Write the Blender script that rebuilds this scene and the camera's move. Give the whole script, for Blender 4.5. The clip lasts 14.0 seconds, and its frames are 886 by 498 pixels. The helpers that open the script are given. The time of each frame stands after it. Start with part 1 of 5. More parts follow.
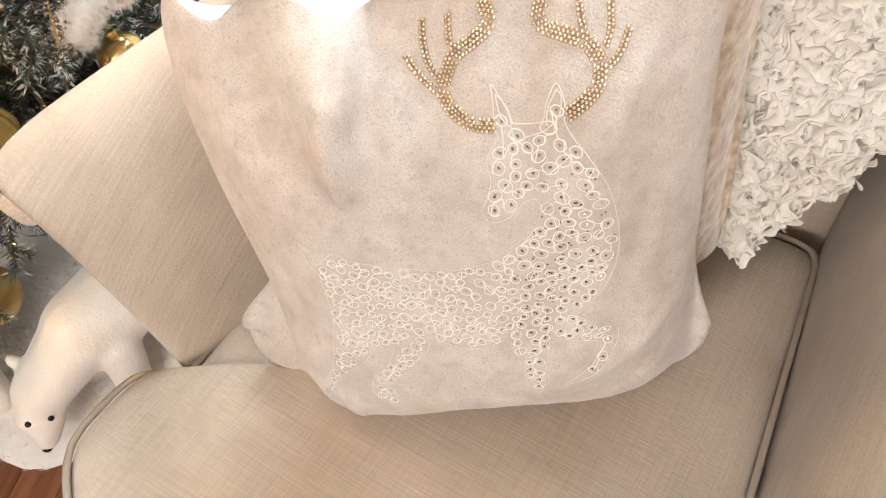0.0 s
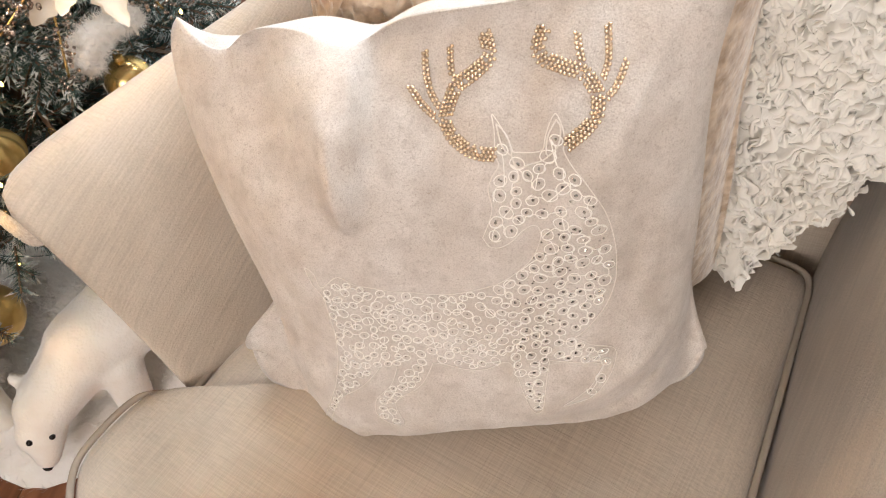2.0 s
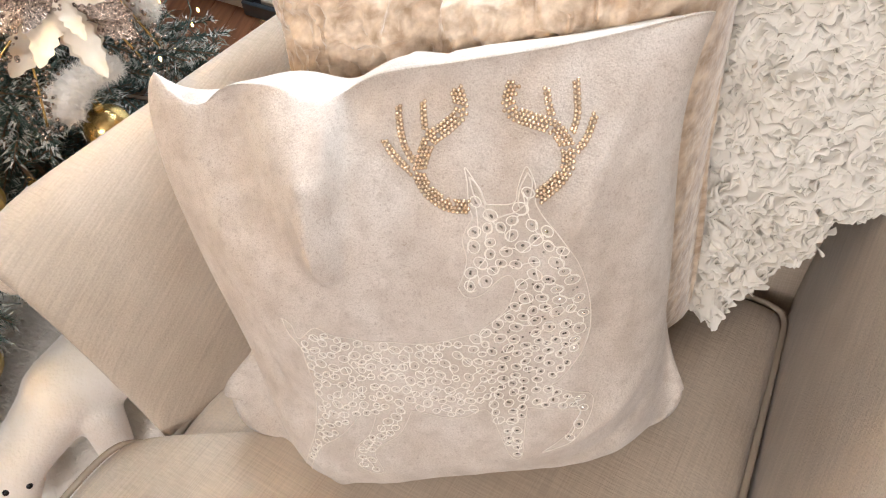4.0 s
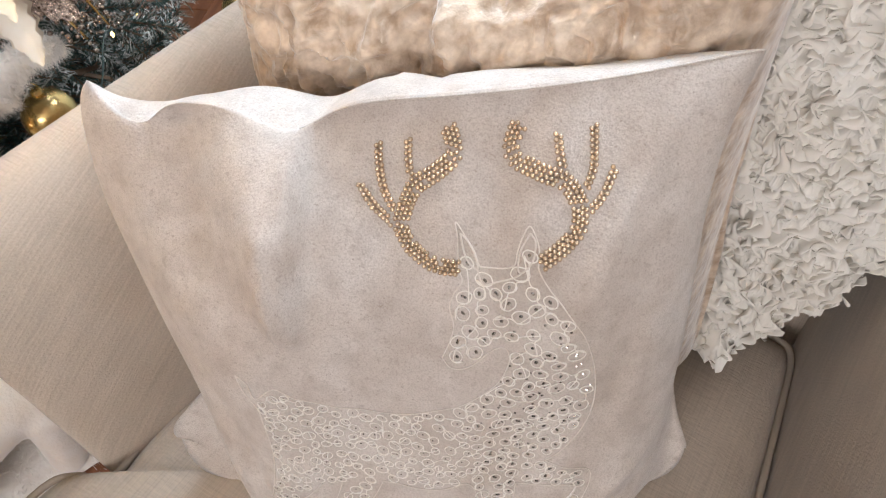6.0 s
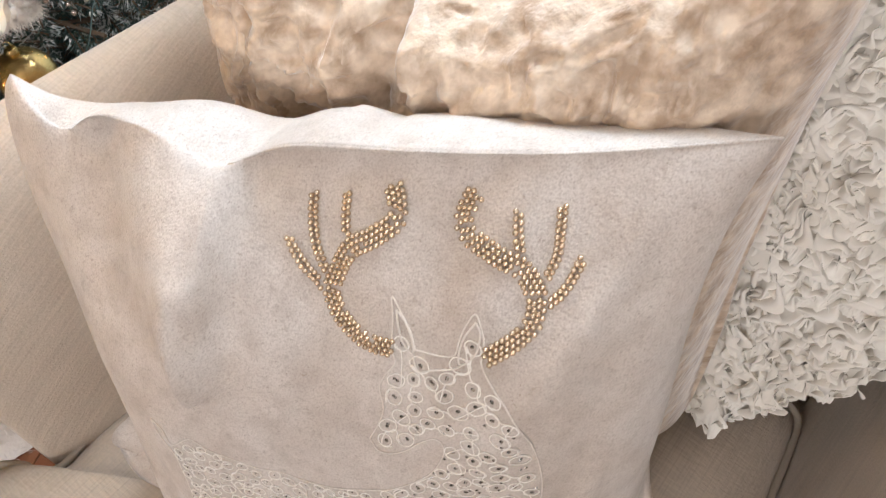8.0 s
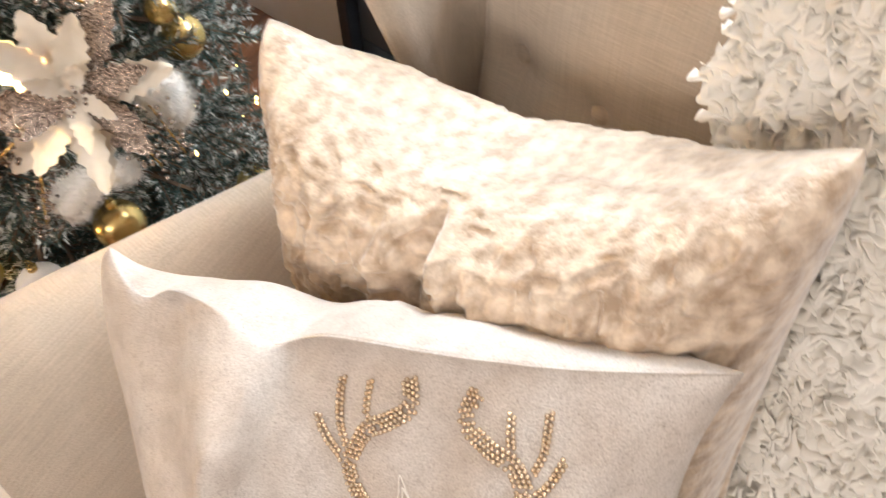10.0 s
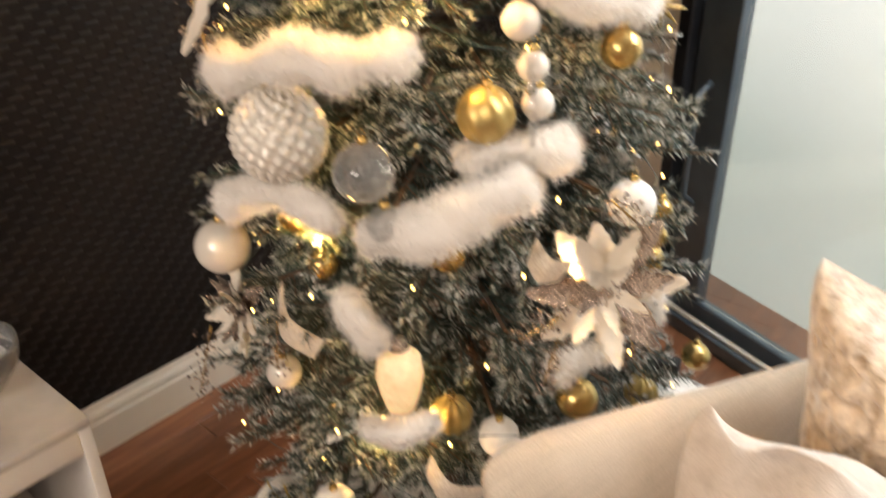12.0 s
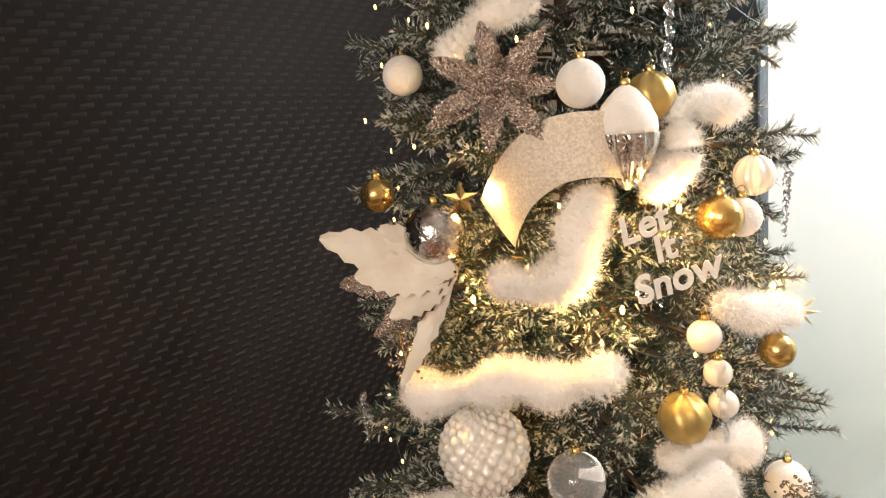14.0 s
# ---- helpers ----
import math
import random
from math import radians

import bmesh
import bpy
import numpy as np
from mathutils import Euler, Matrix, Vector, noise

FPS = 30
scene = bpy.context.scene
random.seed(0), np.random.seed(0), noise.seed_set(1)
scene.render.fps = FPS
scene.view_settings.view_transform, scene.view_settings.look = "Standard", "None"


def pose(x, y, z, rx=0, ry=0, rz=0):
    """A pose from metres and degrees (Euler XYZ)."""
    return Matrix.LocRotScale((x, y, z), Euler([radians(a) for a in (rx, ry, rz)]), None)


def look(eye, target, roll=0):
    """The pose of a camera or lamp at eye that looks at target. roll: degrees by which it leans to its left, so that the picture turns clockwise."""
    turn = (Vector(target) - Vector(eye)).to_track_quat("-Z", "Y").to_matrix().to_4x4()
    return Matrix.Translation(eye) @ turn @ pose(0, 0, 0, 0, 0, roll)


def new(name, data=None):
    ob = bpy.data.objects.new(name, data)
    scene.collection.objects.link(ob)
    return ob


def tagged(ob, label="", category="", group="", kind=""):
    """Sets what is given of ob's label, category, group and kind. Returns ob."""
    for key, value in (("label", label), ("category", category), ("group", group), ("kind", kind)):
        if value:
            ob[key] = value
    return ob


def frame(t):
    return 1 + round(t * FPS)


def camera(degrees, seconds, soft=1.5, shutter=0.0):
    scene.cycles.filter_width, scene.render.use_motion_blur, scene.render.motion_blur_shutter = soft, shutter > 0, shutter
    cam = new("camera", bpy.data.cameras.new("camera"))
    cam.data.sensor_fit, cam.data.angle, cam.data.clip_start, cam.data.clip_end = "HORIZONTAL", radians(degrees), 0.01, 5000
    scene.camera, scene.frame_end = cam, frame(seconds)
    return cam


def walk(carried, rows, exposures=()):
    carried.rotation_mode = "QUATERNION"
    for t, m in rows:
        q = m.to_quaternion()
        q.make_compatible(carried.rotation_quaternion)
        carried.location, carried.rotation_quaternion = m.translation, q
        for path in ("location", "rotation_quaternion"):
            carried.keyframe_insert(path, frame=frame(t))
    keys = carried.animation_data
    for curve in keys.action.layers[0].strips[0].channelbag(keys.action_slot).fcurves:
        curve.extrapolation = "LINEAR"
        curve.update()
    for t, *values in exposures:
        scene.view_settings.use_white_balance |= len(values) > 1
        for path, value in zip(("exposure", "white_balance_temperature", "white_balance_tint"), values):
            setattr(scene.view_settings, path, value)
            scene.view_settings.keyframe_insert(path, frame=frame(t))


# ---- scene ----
cam = camera(59.6, 14.0, soft=1.1, shutter=0.5)
PATH = [
    (0, (0.093, 0.265, 1.262), (-0.130, 1.480, -0.310), -10.7),
    (0.5, (0.093, 0.261, 1.263), (-0.142, 1.480, -0.305), -11.3),
    (1, (0.090, 0.263, 1.266), (-0.145, 1.484, -0.300), -11.2),
    (1.5, (0.085, 0.264, 1.272), (-0.140, 1.493, -0.290), -10.4),
    (2, (0.091, 0.260, 1.279), (-0.123, 1.510, -0.267), -10.0),
    (2.5, (0.095, 0.259, 1.284), (-0.106, 1.531, -0.246), -9.8),
    (3, (0.098, 0.263, 1.293), (-0.096, 1.552, -0.224), -9.8),
    (3.5, (0.102, 0.263, 1.295), (-0.084, 1.573, -0.204), -9.7),
    (6, (0.090, 0.397, 1.270), (-0.027, 1.612, -0.314), -5.6),
    (6.5, (0.102, 0.445, 1.247), (-0.051, 1.578, -0.394), -4.3),
    (7, (0.113, 0.484, 1.233), (-0.065, 1.558, -0.444), -3.6),
    (9.5, (0.179, 0.519, 1.314), (-0.136, 1.771, -0.214), -5.0),
    (10, (0.177, 0.503, 1.338), (-0.223, 1.829, -0.104), -3.7),
    (10.5, (0.158, 0.454, 1.367), (-0.411, 1.834, 0.036), -3.3),
    (11, (0.055, 0.345, 1.387), (-0.623, 1.772, 0.162), -3.8),
    (11.5, (-0.038, 0.232, 1.396), (-0.830, 1.700, 0.292), -3.9),
    (12, (-0.133, 0.162, 1.430), (-1.030, 1.681, 0.487), -1.0),
    (12.5, (-0.255, 0.153, 1.481), (-1.283, 1.721, 0.783), -1.5),
    (13, (-0.333, 0.114, 1.526), (-1.351, 1.771, 1.060), -2.8),
    (13.5, (-0.385, 0.015, 1.558), (-1.268, 1.767, 1.169), -3.7),
    (14, (-0.412, -0.080, 1.547), (-1.238, 1.714, 1.235), -3.8),
]
EXPOSURES = [(0.0, 0.46, 6100, 11), (1.5, 0.24, 6050, 11), (3.5, 0.30, 6000, 11), (6.0, -0.06, 5700, 11), (7.0, -0.13, 5650, 11), (9.3, 0.14, 6150, 12), (10.5, 0.10, 6300, 12), (12.0, 0.02, 6850, 13), (14.0, 0.02, 6900, 13)]
walk(cam, [(t, look(eye, target, roll)) for t, eye, target, roll in PATH], EXPOSURES)

# ---- light ----
R60, U60 = Vector((0.866, -0.5, 0)), Vector((0.5, 0.866, 0))     # armchair's right and back directions
WALL_P, WALL_D = Vector((-1.73, 1.0, 0)), Vector((0.17, 0.985, 0)).normalized()
WIN_P, WIN_D = Vector((-0.44, 2.31, 0)), Vector((0.85, -0.53, 0)).normalized()
WIN_N = Vector((0.53, 0.85, 0)).normalized()                      # outwards
CEIL = 2.5

world = bpy.data.worlds.new("world")
scene.world = world
world.use_nodes = True
wn = world.node_tree
sky = wn.nodes.new("ShaderNodeTexSky")
sky.sky_type, sky.sun_disc = "NISHITA", False
sky.sun_elevation, sky.sun_rotation = radians(35), radians(-60)
wn.links.new(sky.outputs[0], wn.nodes["Background"].inputs[0])
wn.nodes["Background"].inputs[1].default_value = 0.05


def area(name, at, target, sx, sy, watts, colour):
    lamp = bpy.data.lights.new(name, "AREA")
    lamp.shape, lamp.size, lamp.size_y, lamp.energy, lamp.color = "RECTANGLE", sx, sy, watts, colour
    ob = new(name, lamp)
    ob.matrix_world = look(at, target)
    return ob


win_mid = WIN_P + WIN_D * 0.85
area("window_daylight", win_mid + Vector((0, 0, 2.14)) + WIN_N * 0.06, win_mid - WIN_N * 1.9 + Vector((0, 0, 0.75)), 2.0, 0.42, 60, (0.86, 0.94, 1.0))
# added warm fill from behind the camera, no source known there
area("rear_fill", (-0.75, -2.17, 1.98), (-0.1, 0.8, 1.1), 1.6, 0.8, 55, (1.0, 0.915, 0.83))


# ---- materials ----
def mat(name, colour, rough=0.8, metal=0.0, colour2=None, scale=8.0, detail=4.0, bump=0.0, bump_scale=200.0, sheen=0.0, coat=0.0,
        stretch=(1, 1, 1), spec=0.5, trans=0.0, per_object=0.0):
    m = bpy.data.materials.new(name)
    m.use_nodes = True
    nt = m.node_tree
    b = nt.nodes["Principled BSDF"]
    b.inputs["Base Color"].default_value = (*colour, 1)
    b.inputs["Roughness"].default_value = rough
    b.inputs["Metallic"].default_value = metal
    b.inputs["Specular IOR Level"].default_value = spec
    b.inputs["Sheen Weight"].default_value = sheen
    b.inputs["Coat Weight"].default_value = coat
    b.inputs["Transmission Weight"].default_value = trans
    tc = nt.nodes.new("ShaderNodeTexCoord")
    mp = nt.nodes.new("ShaderNodeMapping")
    mp.inputs["Scale"].default_value = stretch
    nt.links.new(tc.outputs["Object"], mp.inputs[0])
    if colour2:
        n = nt.nodes.new("ShaderNodeTexNoise")
        n.inputs["Scale"].default_value, n.inputs["Detail"].default_value = scale, detail
        nt.links.new(mp.outputs[0], n.inputs["Vector"])
        r = nt.nodes.new("ShaderNodeValToRGB")
        r.color_ramp.elements[0].position, r.color_ramp.elements[1].position = 0.35, 0.65
        r.color_ramp.elements[0].color, r.color_ramp.elements[1].color = (*colour, 1), (*colour2, 1)
        nt.links.new(n.outputs[0], r.inputs[0])
        out = r.outputs[0]
        if per_object:
            oi = nt.nodes.new("ShaderNodeObjectInfo")
            ma = nt.nodes.new("ShaderNodeMath")
            ma.operation = "MULTIPLY_ADD"
            ma.inputs[1].default_value, ma.inputs[2].default_value = per_object, 1 - per_object / 2
            nt.links.new(oi.outputs["Random"], ma.inputs[0])
            hs = nt.nodes.new("ShaderNodeHueSaturation")
            nt.links.new(ma.outputs[0], hs.inputs["Value"])
            nt.links.new(out, hs.inputs["Color"])
            out = hs.outputs[0]
        nt.links.new(out, b.inputs["Base Color"])
    if bump:
        n2 = nt.nodes.new("ShaderNodeTexNoise")
        n2.inputs["Scale"].default_value, n2.inputs["Detail"].default_value = bump_scale, 3
        nt.links.new(mp.outputs[0], n2.inputs["Vector"])
        bp = nt.nodes.new("ShaderNodeBump")
        bp.inputs["Strength"].default_value, bp.inputs["Distance"].default_value = bump, 0.003
        nt.links.new(n2.outputs[0], bp.inputs["Height"])
        nt.links.new(bp.outputs[0], b.inputs["Normal"])
    return m


def weave(name, colour, colour2, pitch=0.0016, strength=0.5, slub=(6, 90), rough=0.85, fleck=None):
    """Linen: two crossing thread directions with slubs, and cloudy wear."""
    m = mat(name, colour, rough, 0, colour2, 7, 5, sheen=0.25)
    nt = m.node_tree
    b = nt.nodes["Principled BSDF"]
    base = b.inputs["Base Color"].links[0].from_socket
    tc = nt.nodes.new("ShaderNodeTexCoord")
    heights = []
    for k in (0, 1):
        mp = nt.nodes.new("ShaderNodeMapping")
        sc = (slub[1] * 7, slub[0] * 2, slub[0] * 2) if k == 0 else (slub[0] * 2, slub[1] * 4, slub[1] * 7)
        mp.inputs["Scale"].default_value = sc
        nt.links.new(tc.outputs["Object"], mp.inputs[0])
        n = nt.nodes.new("ShaderNodeTexNoise")
        n.inputs["Scale"].default_value, n.inputs["Detail"].default_value = 1.0, 2
        nt.links.new(mp.outputs[0], n.inputs["Vector"])
        heights.append(n.outputs[0])
    ad = nt.nodes.new("ShaderNodeMath")
    nt.links.new(heights[0], ad.inputs[0])
    nt.links.new(heights[1], ad.inputs[1])
    mr = nt.nodes.new("ShaderNodeMapRange")
    mr.inputs[1].default_value, mr.inputs[2].default_value = 0.7, 1.3
    mr.inputs[3].default_value, mr.inputs[4].default_value = 0.88, 1.10
    nt.links.new(ad.outputs[0], mr.inputs[0])
    hs = nt.nodes.new("ShaderNodeHueSaturation")
    nt.links.new(mr.outputs[0], hs.inputs["Value"])
    nt.links.new(base, hs.inputs["Color"])
    out = hs.outputs[0]
    if fleck:
        nf = nt.nodes.new("ShaderNodeTexNoise")
        nf.inputs["Scale"].default_value, nf.inputs["Detail"].default_value = 260, 3
        nt.links.new(tc.outputs["Object"], nf.inputs["Vector"])
        rf = nt.nodes.new("ShaderNodeValToRGB")
        rf.color_ramp.elements[0].position, rf.color_ramp.elements[1].position = 0.6, 0.75
        nt.links.new(nf.outputs[0], rf.inputs[0])
        mx = nt.nodes.new("ShaderNodeMix")
        mx.data_type = "RGBA"
        nt.links.new(rf.outputs[0], mx.inputs[0])
        nt.links.new(out, mx.inputs[6])
        mx.inputs[7].default_value = (*fleck, 1)
        out = mx.outputs[2]
    nt.links.new(out, b.inputs["Base Color"])
    bp = nt.nodes.new("ShaderNodeBump")
    bp.inputs["Strength"].default_value, bp.inputs["Distance"].default_value = strength, 0.0015
    nt.links.new(ad.outputs[0], bp.inputs["Height"])
    nt.links.new(bp.outputs[0], b.inputs["Normal"])
    return m


def felt(name, colour, colour2, fleck):
    """Brushed felt: cloudy tone, fine fibre grain, scattered dark flecks."""
    m = mat(name, colour, 0.95, 0, colour2, 16, 8, bump=0.30, bump_scale=420, sheen=0.3)
    nt = m.node_tree
    b = nt.nodes["Principled BSDF"]
    out = b.inputs["Base Color"].links[0].from_socket
    tc = nt.nodes.new("ShaderNodeTexCoord")
    for scale, lo, hi, amount in ((750, 0.42, 0.72, 0.42), (55, 0.46, 0.76, 0.30), (170, 0.60, 0.74, 0.30), (400, 0.64, 0.70, 0.40)):
        n = nt.nodes.new("ShaderNodeTexNoise")
        n.inputs["Scale"].default_value, n.inputs["Detail"].default_value = scale, 2
        nt.links.new(tc.outputs["Object"], n.inputs["Vector"])
        mr = nt.nodes.new("ShaderNodeMapRange")
        mr.inputs[1].default_value, mr.inputs[2].default_value, mr.inputs[4].default_value = lo, hi, amount
        nt.links.new(n.outputs[0], mr.inputs[0])
        mx = nt.nodes.new("ShaderNodeMix")
        mx.data_type = "RGBA"
        nt.links.new(mr.outputs[0], mx.inputs[0])
        nt.links.new(out, mx.inputs[6])
        mx.inputs[7].default_value = (*fleck, 1)
        out = mx.outputs[2]
    nt.links.new(out, b.inputs["Base Color"])
    return m


def glow(name, colour, strength):
    m = bpy.data.materials.new(name)
    m.use_nodes = True
    b = m.node_tree.nodes["Principled BSDF"]
    b.inputs["Base Color"].default_value = (*colour, 1)
    b.inputs["Emission Color"].default_value = (*colour, 1)
    b.inputs["Emission Strength"].default_value = strength
    return m


M = {
    "linen": weave("beige_linen", (0.45, 0.365, 0.275), (0.54, 0.45, 0.35)),
    "piping": mat("linen_piping", (0.42, 0.35, 0.27), 0.8, bump=0.4, bump_scale=600),
    "deer_cloth": felt("oatmeal_felt", (0.58, 0.505, 0.43), (0.71, 0.645, 0.575), (0.31, 0.24, 0.18)),
    "velvet": mat("crushed_velvet", (0.44, 0.31, 0.20), 0.38, 0, (0.80, 0.66, 0.50), 60, 7, bump=1.0, bump_scale=95, sheen=0.7),
    "ruffle": mat("ivory_chiffon", (0.80, 0.745, 0.65), 0.8, 0, (0.88, 0.84, 0.76), 10, 4, sheen=0.3),
    "thread": mat("cream_thread", (0.95, 0.91, 0.84), 0.4, 0, (0.9, 0.84, 0.74), 300, 2),
    "cord": mat("cream_cord", (0.80, 0.74, 0.66), 0.6, 0, (0.74, 0.67, 0.58), 300, 2),
    "bead": mat("gold_bead", (0.82, 0.67, 0.48), 0.26, 0.75, (0.72, 0.55, 0.37), 500, 1),
    "sequin": mat("crystal_sequin", (0.62, 0.58, 0.53), 0.15, 0.9, (0.25, 0.23, 0.2), 300, 1),
    "needle": mat("pine_needle", (0.020, 0.046, 0.036), 0.5, 0, (0.050, 0.085, 0.068), 12, 3),
    "frost": mat("frosted_tip", (0.72, 0.70, 0.64), 0.6, 0, (0.36, 0.38, 0.34), 60, 2),
    "bark": mat("bark", (0.10, 0.065, 0.04), 0.9, 0, (0.16, 0.10, 0.06), 30, 4, bump=0.6, bump_scale=80),
    "gold": mat("gold_ornament", (0.80, 0.58, 0.24), 0.24, 0.92, (0.50, 0.34, 0.12), 14, 7, bump=0.15, bump_scale=60),
    "gold_matte": mat("matte_gold", (0.60, 0.45, 0.18), 0.42, 0.8, (0.44, 0.32, 0.11), 30, 4),
    "white_orn": mat("white_felt_ball", (0.86, 0.82, 0.76), 0.8, 0, (0.78, 0.73, 0.66), 40, 4, bump=0.5, bump_scale=150, sheen=0.3),
    "pearl": mat("pearl_ornament", (0.85, 0.80, 0.72), 0.25, 0.1, (0.78, 0.72, 0.62), 9, 3, coat=0.5),
    "silver": mat("silver_crackle", (0.85, 0.83, 0.8), 0.12, 1.0, (0.30, 0.28, 0.26), 55, 4, bump=1.0, bump_scale=110),
    "glass": mat("clear_glass", (0.97, 0.97, 0.97), 0.03, 0, trans=0.9, spec=0.7),
    "fur": mat("white_fur", (0.84, 0.79, 0.72), 0.9, 0, (0.92, 0.88, 0.82), 20, 4, sheen=0.6, bump=0.6, bump_scale=90),
    "ribbon": mat("champagne_mesh_ribbon", (0.66, 0.54, 0.40), 0.6, 0.1, (0.86, 0.76, 0.62), 260, 3, bump=0.6, bump_scale=500, sheen=0.3),
    "petal": mat("cream_velvet_petal", (0.80, 0.73, 0.62), 0.8, 0, (0.70, 0.61, 0.48), 25, 4, sheen=0.5),
    "glitter": mat("rose_glitter", (0.10, 0.065, 0.045), 0.22, 0.75, (0.80, 0.66, 0.55), 330, 3, bump=0.8, bump_scale=500),
    "light": glow("warm_bulb", (1.0, 0.55, 0.14), 14.0),
    "lit_glass": mat("lit_sugared_glass", (0.80, 0.70, 0.52), 0.6, 0, (0.66, 0.55, 0.38), 60, 3, bump=0.8, bump_scale=160),
    "dark_wall": mat("dark_paper", (0.005, 0.0034, 0.0027), 0.8, 0, (0.010, 0.007, 0.0055), 3, 4, spec=0.2),
    "dash": mat("paper_weave_thread", (0.0135, 0.0105, 0.0092), 0.65, 0, (0.006, 0.0045, 0.0038), 2.5, 3, spec=0.25),
    "plaster": mat("cream_plaster", (0.70, 0.63, 0.55), 0.85, 0, (0.75, 0.69, 0.61), 3, 4, bump=0.15, bump_scale=120),
    "ceiling_paint": mat("ceiling_paint", (0.84, 0.82, 0.79), 0.9, 0, (0.80, 0.78, 0.75), 3, 4, bump=0.1, bump_scale=120),
    "trim": mat("white_trim_paint", (0.78, 0.72, 0.62), 0.5, 0, (0.72, 0.66, 0.56), 5, 3, bump=0.05, bump_scale=60),
    "black_frame": mat("black_aluminium", (0.015, 0.016, 0.02), 0.35, 0.4, (0.03, 0.032, 0.038), 8, 3),
    "blue_frame": mat("slate_aluminium", (0.10, 0.13, 0.16), 0.35, 0.6, (0.14, 0.17, 0.2), 6, 3),
    "wood": mat("red_brown_oak", (0.16, 0.06, 0.028), 0.32, 0, (0.30, 0.125, 0.06), 3.0, 6, bump=0.12, bump_scale=30, stretch=(14, 1.2, 1), per_object=0.45, coat=0.25),
    "white_lacquer": mat("white_lacquer", (0.82, 0.80, 0.77), 0.25, 0, (0.76, 0.74, 0.7), 4, 3, coat=0.3),
    "marble": mat("white_marble", (0.80, 0.78, 0.75), 0.12, 0, (0.42, 0.40, 0.38), 3.0, 8, coat=0.4),
    "bear": mat("plush_white", (0.88, 0.80, 0.68), 0.95, 0, (0.93, 0.87, 0.77), 20, 3, sheen=0.7, bump=0.6, bump_scale=180),
    "black": mat("black_bead", (0.012, 0.01, 0.01), 0.2),
    "cable": mat("black_cable", (0.02, 0.02, 0.022), 0.45),
    "white_cable": mat("white_cable", (0.7, 0.7, 0.68), 0.4),
    "deck": mat("dark_deck", (0.05, 0.035, 0.028), 0.6, 0, (0.09, 0.06, 0.045), 4, 4, stretch=(8, 1, 1)),
}


lit = M["lit_glass"].node_tree.nodes["Principled BSDF"]
lit.inputs["Emission Color"].default_value, lit.inputs["Emission Strength"].default_value = (1.0, 0.62, 0.22, 1), 0.45

# ---- mesh helpers ----
def smooth(me):
    for p in me.polygons:
        p.use_smooth = True


def mesh_of(name, verts, faces, material, shade=True):
    me = bpy.data.meshes.new(name)
    me.from_pydata([tuple(v) for v in verts], [], faces)
    for m in (material if isinstance(material, (list, tuple)) else [material]):
        me.materials.append(m)
    if shade:
        smooth(me)
    me.update()
    return me


def part(name, data, material=None, parent=None, label=""):
    """Links a mesh (or a bmesh) as one object under a thing or a part."""
    if isinstance(data, bmesh.types.BMesh):
        me = bpy.data.meshes.new(name)
        data.to_mesh(me)
        data.free()
        me.materials.append(material)
        smooth(me)
        data = me
    ob = new(name, data)
    if parent:
        ob.parent = parent
    if label:
        ob["label"] = label
    return ob


def empty(name, at=(0, 0, 0), m=None, **tags):
    ob = new(name)
    ob.empty_display_size = 0.05
    ob.matrix_world = m if m else Matrix.Translation(at)
    return tagged(ob, **tags)


def grid_faces(nu, nv, wrap=False):
    faces = []
    for i in range(nu - 1):
        for j in range(nv - (0 if wrap else 1)):
            k = (j + 1) % nv
            faces.append((i * nv + j, i * nv + k, (i + 1) * nv + k, (i + 1) * nv + j))
    return faces


def box_bm(cx, cy, cz, sx, sy, sz, bevel=0.0, seg=2, m=None):
    bm = bmesh.new()
    bmesh.ops.create_cube(bm, size=1, matrix=Matrix.Translation((cx, cy, cz)) @ Matrix.Diagonal((sx, sy, sz, 1)))
    if bevel:
        bmesh.ops.bevel(bm, geom=bm.edges[:], offset=bevel, segments=seg, affect="EDGES", profile=0.5)
    if m:
        bm.transform(m)
    return bm


def tube(points, radius, sides=6, closed=False, taper=None):
    """Vertices and faces of a tube along points."""
    pts = [Vector(p) for p in points]
    n = len(pts)
    verts, faces = [], []
    ref = Vector((0.31, 0.22, 0.92))
    for i, p in enumerate(pts):
        a = pts[(i - 1) % n] if (i or closed) else p
        b = pts[(i + 1) % n] if (i < n - 1 or closed) else p
        d = (b - a).normalized() if (b - a).length > 1e-9 else Vector((0, 0, 1))
        s = d.cross(ref)
        s = s.normalized() if s.length > 1e-6 else Vector((1, 0, 0))
        w = d.cross(s)
        r = radius * (taper(i / max(1, n - 1)) if taper else 1)
        for k in range(sides):
            c = 2 * math.pi * k / sides
            verts.append(p + (s * math.cos(c) + w * math.sin(c)) * r)
    rows = n if not closed else n + 1
    for i in range(rows - 1):
        for k in range(sides):
            q = (i + 1) % n
            faces.append((i * sides + k, i * sides + (k + 1) % sides, q * sides + (k + 1) % sides, q * sides + k))
    if not closed:
        faces.append(tuple(range(sides))[::-1])
        faces.append(tuple((n - 1) * sides + k for k in range(sides)))
    return verts, faces


def joined(pieces):
    verts, faces = [], []
    for v, f in pieces:
        o = len(verts)
        verts += list(v)
        faces += [tuple(i + o for i in q) for q in f]
    return verts, faces


